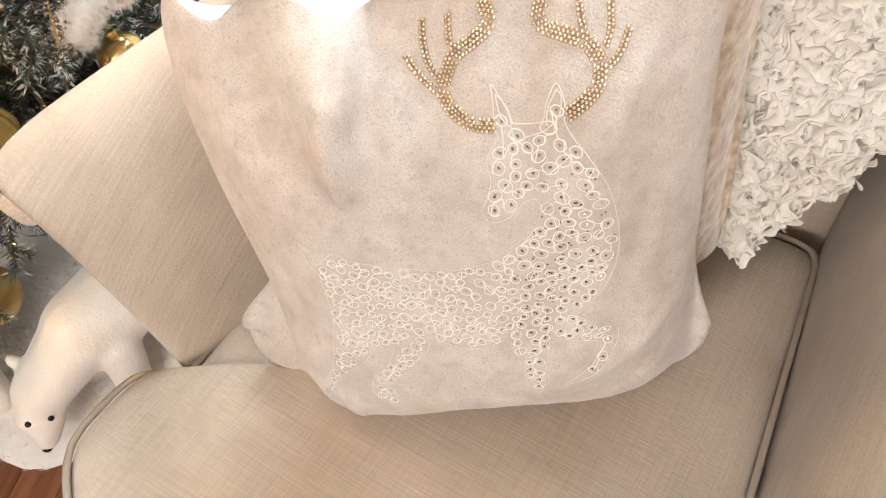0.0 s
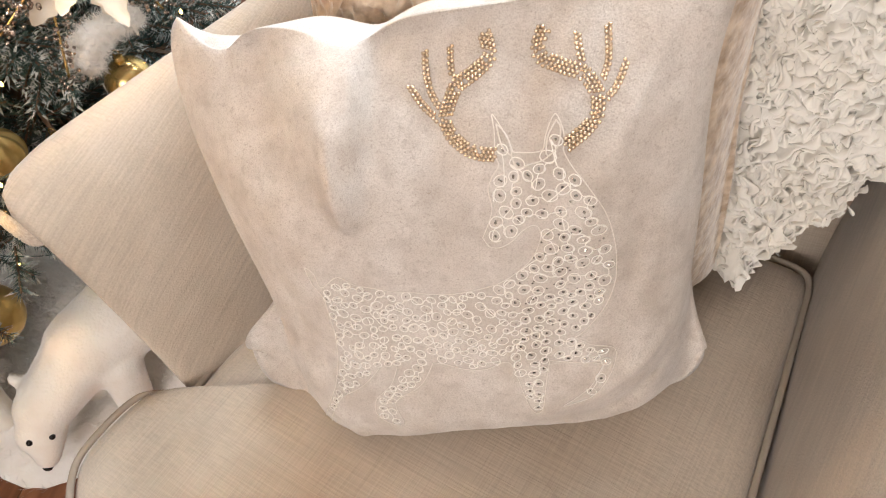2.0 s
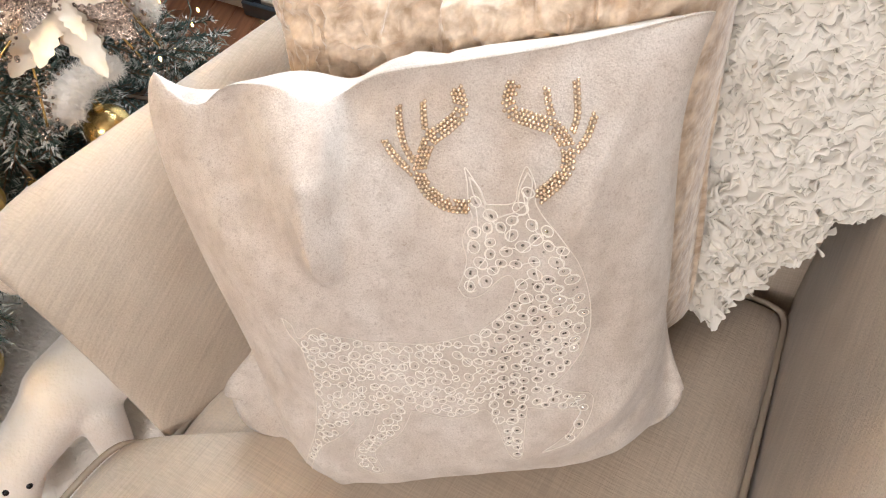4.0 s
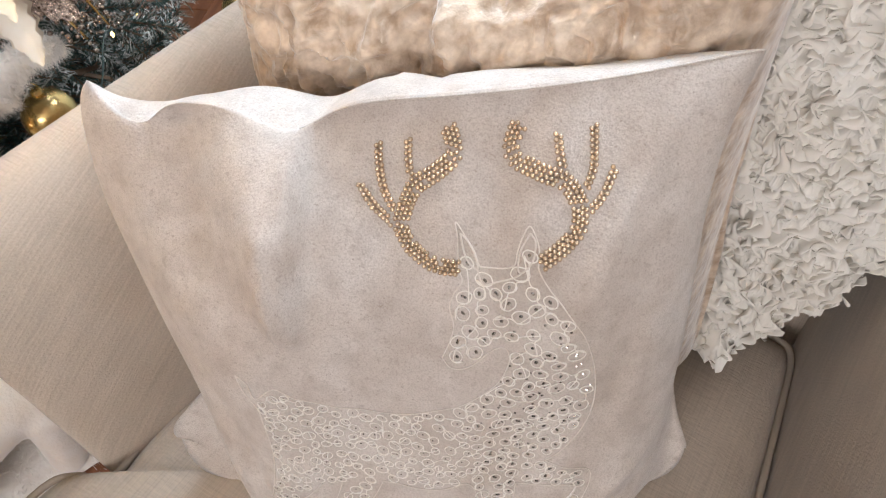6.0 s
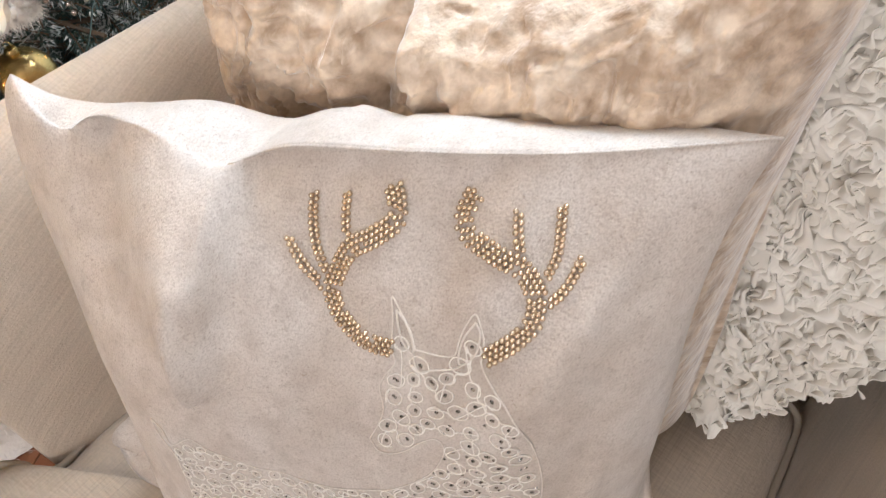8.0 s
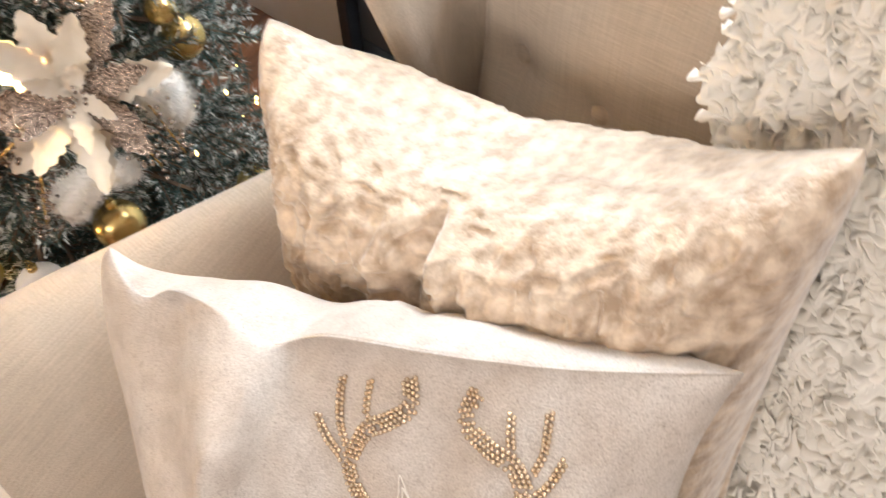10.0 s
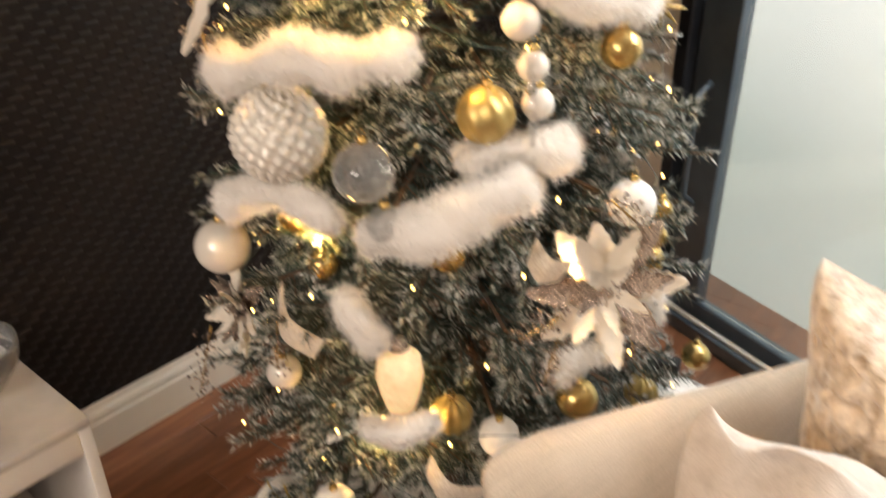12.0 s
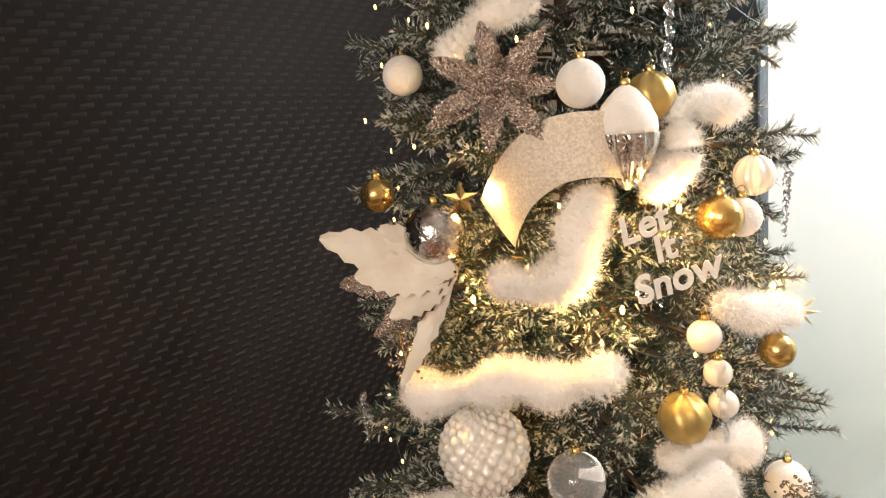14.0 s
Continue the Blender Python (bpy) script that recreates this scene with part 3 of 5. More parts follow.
class SlumpedCushion(Cushion):
    """A soft cover sitting on its lower edge, its face slumped forward over two tucked ears."""
    SEAM = [Vector(p) for p in ((-0.258, 0.207, 0.006), (0.270, 0.230, 0.030), (0.262, -0.220, -0.026), (-0.292, -0.184, 0.020))]
    FACE = [Vector(p) for p in ((-0.236, 0.190, 0.026), (0.232, 0.198, 0.066), (0.212, -0.255, 0.020), (-0.202, -0.284, 0.054))]
    BACK = [Vector(p) for p in ((-0.235, 0.172, -0.040), (0.246, 0.186, -0.040), (0.225, -0.180, -0.060), (-0.240, -0.180, -0.060))]

    def at(self, u, v, side=1):
        s = quad(self.SEAM, u, v)
        s -= Vector((s.x, s.y, 0)) * (0.060 if v > 0 else 0.085) * u ** 10 * v ** 10
        # side seams pull in between the corners, most just above the lower ears
        s.x += (0.004 if u < 0 else -0.040) * abs(u) ** 5 * (1 - v ** 4)
        s.x += (0.074 if u < 0 else -0.006) * abs(u) ** 5 * bump(v, -0.45, 0.32)
        s.x += 0.016 * bump(v, 0.08, 0.34) * (abs(u) ** 5 if u < 0 else 0)
        s.y -= 0.045 * max(0.0, -v) ** 3 * (1 - u ** (14 if u < 0 else 6))
        top = max(0.0, v) ** 5
        s.y += top * (-0.016 * (1 - u ** 4) - 0.020 * bump(u, -0.27, 0.13) - 0.022 * bump(u, -0.78, 0.10) + 0.012 * bump(u, -0.98, 0.07))
        s.z += top * 0.040 * (1 - u * u)
        q = quad(self.FACE if side > 0 else self.BACK, u, v)
        rim = max(0.0, (1 - abs(u) ** 9) * (1 - (abs(v) ** 5 if v > 0 else abs(v) ** 11)))
        k = rim ** 0.5
        swell = (1 - u ** 4) * (1 - abs(v) ** 3)
        if side > 0:
            q.z += 0.066 * swell + 0.020 * (1 - u ** 6) * max(0.0, -v) ** 3
        else:
            q.z -= 0.035 * swell
            q.y += max(0.0, v) ** 3 * ((0.034 if u > 0 else 0.028) * (1 - u ** 6) + (0.011 * math.sin(u * 15.5 + 1.6) if u < 0.15 else 0.0))
            q.z += max(0.0, v) ** 3 * 0.010 * math.sin(u * 14 + 0.6)
        z = 0.0
        if side > 0:
            # long fold falling from the top seam, steep on one side, and its lesser neighbours
            line = -0.235 - 0.10 * (1 - v)
            fall = max(0.0, min(1.0, (v - 0.36) / 0.35))
            d = u - line
            z += 0.042 * fall * (math.exp(-(d / 0.20) ** 2) if d < 0 else math.exp(-(d / 0.035) ** 2))
            z -= 0.016 * fall * bump(u, -0.70, 0.10)
            # pouch hanging at the fold's lower end, its upper side turned to the sky
            z += 0.024 * bump(u + 0.08 * v, -0.29, 0.085 if u + 0.08 * v < -0.29 else 0.035) * bump(v, 0.40, 0.34 if v > 0.40 else 0.06)
            z -= 0.014 * max(0.0, v) ** 2 * bump(u + 0.12 * v, -0.52, 0.07)
            for fu, fv, su, sv, depth, ang in self.folds:
                c, n = math.cos(radians(ang)), math.sin(radians(ang))
                du, dv = (u - fu) * c + (v - fv) * n, -(u - fu) * n + (v - fv) * c
                z += depth * math.exp(-(du / su) ** 2 - (dv / sv) ** 2)
        z += self.wrinkle * (noise.noise((u * 2.3 + self.seed, v * 2.3, side * 2.0)) * 2.0 + noise.noise((u * 5 + self.seed, v * 3, side * 5.0))
                             + 0.4 * noise.noise((u * 12 + self.seed, v * 6, side * 3.0)))
        p = s + (q - s) * k
        # at the lower corners the face turns back sharply and the ear lies flat behind it
        tuck = bump(v, -0.85, 0.35) * max(0.0, (abs(u) - 0.6) / 0.4) if side > 0 else 0.0
        p.x += (s.x + (q.x - s.x) * k ** 0.45 - p.x) * tuck
        p.z += (s.z + (q.z - s.z) * k ** 2.4 - p.z) * tuck
        p.z -= 0.07 * tuck * k * (1 - k) * (1 if u < 0 else 0.3)
        p.z = p.z + z * k + (0.006 if side > 0 else -0.006) * max(0.0, (1 - u ** 8) * (1 - v ** 8)) ** 0.5
        return p

    def seam(self, lift=0.0):
        return tube([self.at(-0.24 + 1.23 * i / 60, 0.999) for i in range(61)], 0.0012, 5)


deer_c = SlumpedCushion((0.030, 0.775, 0.712), (0.513, -0.042, 0.038), (-0.008, 0.138, 0.369), 0.500, 0.400, 0.113, 0.075, 3.1, wrinkle=0.003,
                        folds=((0.02, 0.78, 0.05, 0.22, -0.005, 0), (0.16, 0.8, 0.06, 0.22, 0.004, 5), (0.70, -0.50, 0.30, 0.05, 0.009, 28), (0.78, -0.66, 0.28, 0.05, -0.008, 24),
                               (0.72, 0.1, 0.06, 0.35, -0.006, -10), (-0.72, -0.2, 0.06, 0.4, -0.006, 12), (0.36, 0.84, 0.05, 0.2, -0.006, -6), (0.50, 0.82, 0.05, 0.22, 0.005, -12),
                               (0.68, 0.6, 0.05, 0.4, 0.007, -25), (-0.05, 0.84, 0.04, 0.18, 0.004, 6), (-0.62, -0.78, 0.05, 0.2, 0.005, 15), (0.62, 0.8, 0.05, 0.2, -0.005, -15)))
deer = empty("deer_cushion", m=deer_c.m(), label="oatmeal felt cushion with a gold-beaded and embroidered reindeer", category="cushion")
part("cover", deer_c.mesh("cover", M["deer_cloth"]), parent=deer)
v, f = deer_c.seam()
part("seam", mesh_of("seam", v, f, M["deer_cloth"]), parent=deer)

vel_c = Cushion((0.108, 0.950, 0.750), (0.464, -0.200, 0.076), (0.01, 0.045, 0.55), 0.541, 0.575, 0.095, 0.07, 7.7, narrow=(0.06, 0.20), tuck=0.5, sag=0.0, ears=0.09, dip=0.095, puff=0.02, wrinkle=0.008, crush=0.0085, round_off=0.06,
                folds=((-0.20, 0.46, 0.06, 0.26, 0.019, -18), (-0.04, 0.70, 0.07, 0.20, -0.036, -8), (0.06, 0.62, 0.04, 0.22, 0.022, 14), (0.24, 0.46, 0.045, 0.3, 0.016, 28),
                       (0.45, 0.4, 0.05, 0.3, -0.008, 32), (-0.3, 0.3, 0.05, 0.3, -0.012, -30), (0.18, 0.3, 0.04, 0.3, -0.008, 10), (0.8, 0.7, 0.1, 0.2, -0.01, 45)))
velvet = empty("velvet_cushion", m=vel_c.m(), label="champagne crushed velvet cushion leaning on the chair back", category="cushion")
part("cover", vel_c.mesh("cover", M["velvet"], 190), parent=velvet)


# ---- embroidery of the reindeer, in millimetres on the cushion's face ----
BACK = [(-132, -4), (-123, -10), (-119, -25), (-101, -13), (-86, -21), (-66, -25), (-36, -30), (1, -30), (37, -22), (59, -11), (77, 5), (86, 23), (86, 34), (81, 37), (72, 32), (62, 22), (52, 17), (43, 18), (38, 26)]
HEAD = [(38, 26), (45, 41), (48, 53), (46, 67), (50, 78), (56, 87), (54, 96), (54, 115), (53, 126), (60, 116), (65, 108), (68, 99), (71, 97), (91, 98), (95, 109), (99, 119), (104, 125), (109, 113), (109, 103), (109, 97), (115, 86), (125, 73), (135, 57), (143, 33), (147, 4), (146, -26), (139, -49), (129, -65), (117, -80), (109, -86)]
RAISED_LEG = [(109, -86), (123, -96), (143, -107), (144, -125), (137, -143), (125, -158), (110, -167), (94, -174), (111, -159), (123, -147), (131, -124), (85, -111)]
FRONT_LEG = [(85, -111), (80, -140), (73, -181), (63, -181), (55, -135), (47, -109), (25, -119), (4, -118), (-11, -112), (-24, -109)]
HIND_LEG = [(-24, -109), (-40, -138), (-67, -159), (-72, -172), (-69, -197), (-82, -199), (-95, -185), (-91, -162), (-71, -139), (-61, -116)]
RUMP = [(-79, -118), (-102, -144), (-131, -168), (-155, -208), (-172, -244), (-180, -243), (-154, -190), (-136, -154), (-124, -120), (-118, -83), (-119, -55), (-120, -37), (-129, -21), (-132, -4)]
EAR_A = [(56, 119), (61, 114), (66, 104), (67, 95), (61, 100), (58, 108), (56, 119)]
EAR_B = [(104, 121), (107, 115), (105, 103), (98, 95), (95, 97), (97, 109), (104, 121)]
BROW = [(67, 95), (71, 85), (81, 88), (92, 91), (98, 95)]
ANTLERS = [[
    ([(54, 96), (34, 99), (20, 109), (13, 121)], 7.0),
    ([(13, 121), (24, 145), (40, 156), (52, 165), (52, 174), (49, 183)], 7.0),
    ([(11, 118), (-4, 133), (-14, 150)], 4.3),
    ([(12, 127), (3, 140), (-1, 156), (-1, 172)], 4.3),
    ([(23, 147), (21, 161), (21, 175)], 4.3),
], [
    ([(111, 102), (125, 111), (135, 121), (136, 134)], 7.0),
    ([(136, 135), (126, 151), (109, 158), (97, 161), (91, 166), (93, 176), (97, 183)], 7.0),
    ([(129, 147), (124, 163), (122, 180)], 4.3),
    ([(137, 139), (144, 155), (145, 170), (145, 183)], 4.3),
    ([(138, 127), (151, 140), (159, 157)], 4.3),
]]


def stroke(points, radius, lift, steps=6, closed=False):
    p2 = catmull([(x / 1000, y / 1000, 0) for x, y in points], steps, closed)
    return tube([deer_c.on(p.x, p.y, lift) for p in p2], radius, 5, closed)


outline = []
for s in (BACK, HEAD, RAISED_LEG, FRONT_LEG, HIND_LEG, RUMP):
    outline += s if not outline else s[1:] if s[0] == outline[-1] else s
v, f = joined([stroke(s, 0.00055, 0.0004) for s in (BACK, HEAD, RAISED_LEG, FRONT_LEG, HIND_LEG, RUMP)] + [stroke(s, 0.0007, 0.0005) for s in (EAR_A, EAR_B, BROW)])
part("outline_cord", mesh_of("outline_cord", v, f, M["cord"]), parent=deer, label="cream corded outline of the reindeer")


def inside(x, y, poly):
    hit, j = False, len(poly) - 1
    for i in range(len(poly)):
        (xi, yi), (xj, yj) = poly[i], poly[j]
        if (yi > y) != (yj > y) and x < (xj - xi) * (y - yi) / (yj - yi) + xi:
            hit = not hit
        j = i
    return hit


def edge_gap(x, y, poly):
    best = 1e9
    for (ax, ay), (bx, by) in zip(poly, poly[1:] + poly[:1]):
        dx, dy = bx - ax, by - ay
        t = max(0, min(1, ((x - ax) * dx + (y - ay) * dy) / max(1e-6, dx * dx + dy * dy)))
        best = min(best, math.hypot(x - ax - t * dx, y - ay - t * dy))
    return best


rng = random.Random(11)
loops = []
for _ in range(60000):
    x, y = rng.uniform(-190, 165), rng.uniform(-250, 126)
    if not inside(x, y, outline):
        continue
    r = rng.uniform(4.6, 6.4) if y > -30 and x > 20 else rng.uniform(3.6, 5.6)
    if edge_gap(x, y, outline) < r * 0.8 + 0.8:
        continue
    if all(math.hypot(x - a, y - b) > (r + c) * 0.97 + 0.2 for a, b, c in loops):
        loops.append((x, y, r))
pool, here, order = list(loops), (-100.0, -20.0), []
while pool:
    q = min(pool, key=lambda p: math.hypot(p[0] - here[0], p[1] - here[1]))
    pool.remove(q)
    order.append(q)
    here = q
threads, run = [], []
for k, (x, y, r) in enumerate(order):
    if run and math.hypot(x - order[k - 1][0], y - order[k - 1][1]) > 26:
        threads.append(run)
        run = []
    start, turn = rng.uniform(0, 6.283), rng.choice((-1, 1))
    if run:
        start = math.atan2(run[-1][1] - y, run[-1][0] - x)
    for s in range(10):
        c = start + turn * s * 0.85
        g = r * (1.2 if s == 0 else 1.04 - 0.02 * s) * (1 + 0.12 * math.sin(c * 2 + x))
        run.append((x + g * math.cos(c), y + g * math.sin(c) * 0.9))
threads.append(run)
v, f = joined([stroke(t, 0.0005, 0.0005, 3) for t in threads if len(t) > 3])
part("swirl_thread", mesh_of("swirl_thread", v, f, M["thread"]), parent=deer, label="cream thread looped into swirls")

gems = []
for x, y, r in loops:
    n = 1 if y < -5 and x < 60 else 2
    for _ in range(n):
        gems.append((x + rng.uniform(-1, 1), y + rng.uniform(-1, 1), 0.75 if (y < -5 and x < 60) else 1.25))
for _ in range(60):
    x, y = rng.uniform(60, 150), rng.uniform(-75, 60)
    if inside(x, y, outline):
        gems.append((x, y, 1.1))
pieces = []
for x, y, r in gems:
    p, q = deer_c.on(x / 1000, y / 1000, 0.0002), deer_c.on(x / 1000, y / 1000, 0.0011)
    n = (q - p).normalized()
    a = n.orthogonal().normalized()
    b = n.cross(a)
    ring = [p + (a * math.cos(c * 1.047) + b * math.sin(c * 1.047)) * r / 1000 for c in range(6)]
    pieces.append((ring + [q], [(c, (c + 1) % 6, 6) for c in range(6)]))
v, f = joined(pieces)
ob = part("sequin_scatter", mesh_of("sequin_scatter", v, f, M["sequin"], False), parent=deer, label="small dark crystal sequins")
ob["kind"] = "stuff"

bead = bmesh.new()
bmesh.ops.create_icosphere(bead, subdivisions=2, radius=0.0018)
bead_v, bead_f = [p.co.copy() for p in bead.verts], [tuple(p.index for p in q.verts) for q in bead.faces]
bead.free()
PITCH = 3.45
for antler in ANTLERS:
    spots = []
    for (pts, wide), rows in zip(antler, (4, 4, 2, 2, 2)):
        c = catmull([(x, y, 0) for x, y in pts], 40)
        run, nodes = 0.0, [c[0]]
        for p, q in zip(c, c[1:]):
            run += (q - p).length
            if run >= PITCH / 2:
                nodes.append(q)
                run -= PITCH / 2
        for k in range(len(nodes)):
            along = (nodes[min(k + 1, len(nodes) - 1)] - nodes[max(k - 1, 0)]).normalized()
            for row in range(rows):
                if (row + k) % 2:
                    continue
                e = (row - (rows - 1) / 2) * PITCH * 0.87
                x, y = nodes[k].x - along.y * e, nodes[k].y + along.x * e
                if all(math.hypot(x - a, y - b) > PITCH * 0.86 for a, b in spots):
                    spots.append((x, y))
    pieces = []
    for x, y in spots:
        o = deer_c.on((x + rng.uniform(-0.15, 0.15)) / 1000, (y + rng.uniform(-0.15, 0.15)) / 1000, 0.0013)
        pieces.append(([o + q for q in bead_v], bead_f))
    v, f = joined(pieces)
    ob = part("antler", mesh_of("antler", v, f, M["bead"]), parent=deer, label="antler of small round gold beads")
    ob["kind"] = "stuff"


# ---- throw ----
throw = empty("ruffled_throw", chair(-0.1, 0.95, 0.5), label="ivory ruffled chiffon throw draped over the chair back", category="throw")
T0 = chair(-0.1, 0.95, 0.5)


def throw_at(k, i, puff=0.0):
    low = float(np.interp(k, (0, 0.05, 0.10, 0.13, 0.225, 0.29, 0.5, 1.0), (0.490, 0.484, 0.535, 0.575, 0.618, 0.66, 0.72, 0.80))) + 0.003 * math.sin(k * 90)
    z = low + (1.2 - low) * i
    a = (-0.325 + 0.19 * max(0.0, 1.04 - z) / 0.55 - 0.012 * math.sin(z * 40)) + 0.60 * k
    b = 0.920 + 0.20 * (z - 0.5) + 0.018 * math.sin(a * 14) - 0.10 * max(0, k - 0.45)
    b += 0.010 * noise.noise((a * 16, z * 16, 0)) - puff
    return chair(a, b, z) - T0



def crumple(p):
    """Soft gathered folds: warped ridges at two sizes."""
    w = Vector((noise.noise(p * 22), noise.noise(p * 22 + Vector((5, 0, 0))), noise.noise(p * 22 + Vector((0, 9, 0))))) * 0.022
    q = p + w
    return 0.013 * (1 - 2.4 * abs(noise.noise(q * 34))) + 0.008 * (1 - 2.4 * abs(noise.noise(q * 70 + Vector((3, 3, 3))))) + 0.003 * noise.noise(q * 160)


na, nz = 190, 250
verts = []
for i in range(nz):
    for j in range(na):
        p = throw_at(j / (na - 1), i / (nz - 1))
        verts.append(p - U60 * crumple(p) + R60 * 0.006 * noise.noise(p * 60))
back = [p + U60 * 0.012 for p in verts]
g = grid_faces(nz, na)
part("cloth", mesh_of("cloth", verts + back, g + [tuple(len(verts) + q for q in fc)[::-1] for fc in g], M["ruffle"]), parent=throw)
rng = random.Random(21)
pieces = []
for row in range(80):
    for col in range(50):
        k, i = (col + rng.uniform(0, 1)) / 50, (row + rng.uniform(0, 1)) / 80
        p = throw_at(k, i)
        across = (throw_at(min(1, k + 0.02), i) - throw_at(max(0, k - 0.02), i)).normalized()
        up = (throw_at(k, min(1, i + 0.02)) - throw_at(k, max(0, i - 0.02))).normalized()
        out = across.cross(up).normalized()
        if out.dot(U60) > 0:
            out = -out
        p = p - U60 * (crumple(p) - 0.004)
        c = rng.uniform(-0.9, 0.9)
        d = across * math.cos(c) + up * math.sin(c)
        side = d.cross(out)
        w, hgt, ph, fr = rng.uniform(0.008, 0.015), rng.uniform(0.006, 0.010), rng.uniform(0, 6.3), rng.uniform(2.2, 4.2)
        bend, lean = rng.uniform(-0.006, 0.006), rng.uniform(0.2, 0.9) * min(1, 0.1 + i * 18)
        strip, n = [], 13
        # a gathered frill: its foot winds a little, its lip winds more and rolls over
        for s in range(5):
            rise = s / 4
            for q in range(n):
                t = q / (n - 1) * 2 - 1
                full = (1 - t ** 4) ** 0.5
                wind = math.sin(t * fr + ph) * (0.0012 + 0.0042 * rise) + bend * t * t
                strip.append(p + d * (t * w) + side * (wind + hgt * lean * rise * rise * full) + out * (hgt * math.sin(rise * 2.1) * full))
        pieces.append((strip, grid_faces(5, n)))
v, f = joined(pieces)
hem_line = [throw_at(q / 150, 0.004) - U60 * 0.004 + Vector((0, 0, 0.003 * math.sin(q * 0.9) + 0.002 * math.sin(q * 2.3))) - U60 * 0.004 * math.sin(q * 1.3) for q in range(151)]
hv, hf = tube(hem_line, 0.0024, 6)
part("hem", mesh_of("hem", hv, hf, M["ruffle"]), parent=throw)
part("ruffle_mass", mesh_of("ruffles", v, f, M["ruffle"]), parent=throw, label="crinkled ivory chiffon ruffles")["kind"] = "stuff"

# ---- tree ----
TREE = Vector((-0.79, 1.31, 0))
TREE_TOP = 2.35


def tree_r(z):
    return (0.47 - 0.075 * (z - 0.3)) * min(1, 1.0 if z < 1.8 else max(0.1, (2.4 - z) / 0.6))


tree = empty("christmas_tree", TREE, label="snow-flocked green artificial tree dressed in gold and white", category="christmas tree")
v, f = tube([(0, 0, z * TREE_TOP / 8) for z in range(9)], 0.035, 8, taper=lambda t: 1 - 0.8 * t)
part("trunk", mesh_of("trunk", v, f, M["bark"]), parent=tree)
rng = random.Random(5)
needles_v, needles_f, frost_v, frost_f, stems = [], [], [], [], []


def needle(vs, fs, p, d, length, width):
    s = d.cross(Vector((rng.uniform(-1, 1), rng.uniform(-1, 1), rng.uniform(-1, 1))))
    s = s.normalized() * width
    o = len(vs)
    vs.extend((p - s, p + s, p + d * length))
    fs.append((o, o + 1, o + 2))


def sprig(p, d, length, count, frosty):
    side = d.orthogonal().normalized()
    other = d.cross(side)
    for k in range(count):
        t = k / count
        q = p + d * (length * t)
        c = rng.uniform(0, 6.283)
        out = (side * math.cos(c) + other * math.sin(c)) * rng.uniform(0.5, 1.0) + d * rng.uniform(0.35, 0.9)
        out.normalize()
        ln = rng.uniform(0.012, 0.026)
        needle(needles_v, needles_f, q, out, ln, 0.0012)
        if rng.random() < frosty * (0.2 + 0.8 * t):
            needle(frost_v, frost_f, q + out * ln * 0.5, out, ln * 0.6, 0.0018)
    stems.append(tube([p, p + d * length], 0.0018, 4))


view = Vector((0.5, -1.0, 0)).normalized()
z = 0.30
while z < 2.3:
    r = tree_r(z)
    count = max(5, int(22 * r / 0.45))
    for k in range(count):
        c = 6.283 * (k + rng.random() * 0.8) / count
        h = Vector((math.cos(c), math.sin(c), 0))
        if h.dot(view) < -0.75:
            continue
        if z < 0.43 and h.dot(Vector((0.30, -0.95, 0))) > 0.86:
            continue
        d = (h + Vector((0, 0, rng.uniform(-0.28, 0.22)))).normalized()
        L = r * rng.uniform(0.66, 0.98)
        root = Vector((0, 0, z + rng.uniform(-0.04, 0.04)))
        stems.append(tube([root, root + d * L * 0.85], 0.004, 4))
        for s in range(15):
            t = 0.26 + 0.69 * s / 14
            p = root + d * (L * t)
            side = d.cross(Vector((0, 0, 1))).normalized()
            sd = (d * rng.uniform(0.3, 1.0) + side * rng.choice((-1, 1)) * rng.uniform(0.3, 1.0) + Vector((0, 0, rng.uniform(-0.5, 0.35)))).normalized()
            if s == 14:
                sd = (d + Vector((0, 0, rng.uniform(-0.2, 0.2)))).normalized()
            sprig(p, sd, rng.uniform(0.05, 0.095), 92, 0.14 + 0.46 * (t > 0.62))
    z += 0.07
part("needles", mesh_of("needles", needles_v, needles_f, M["needle"], False), parent=tree, label="dark blue-green needles")["kind"] = "stuff"
part("frosted_needles", mesh_of("frosted_needles", frost_v, frost_f, M["frost"], False), parent=tree, label="snow-flocked white tips")["kind"] = "stuff"
v, f = joined(stems)
part("twig_mass", mesh_of("twig_mass", v, f, M["bark"], False), parent=tree)["kind"] = "stuff"


# ---- ornaments ----
def cap_on(root, r, k=1.0):
    v, f = lathe([(0.006 * k, 0), (0.007 * k, 0.002), (0.007 * k, 0.009), (0.004 * k, 0.010)], 10)
    part("cap", mesh_of("cap", [p + Vector((0, 0, r - 0.002)) for p in v], f, M["gold"]), parent=root)
    v, f = tube([(0.005 * math.cos(c * 0.7), 0, r + 0.012 + 0.005 * math.sin(c * 0.7)) for c in range(9)], 0.0008, 4, True)
    part("loop", mesh_of("loop", v, f, M["gold"]), parent=root)


def ball(at, r, material, label, name="ball_ornament", shape=None):
    """shape(x, y, z): a factor for the radius in that direction."""
    bm = bmesh.new()
    bmesh.ops.create_uvsphere(bm, u_segments=96 if shape else 32, v_segments=48 if shape else 18, radius=1)
    for p in bm.verts:
        p.co *= r * (shape(*p.co) if shape else 1)
    root = empty(name, at, label=label, category="ornament", group="baubles on the tree")
    part("globe", bm, M[material], root)
    cap_on(root, r)
    return root


def swirl(x, y, z):
    return 1 + 0.035 * math.sin(7 * math.atan2(y, x) + 3.2 * z)


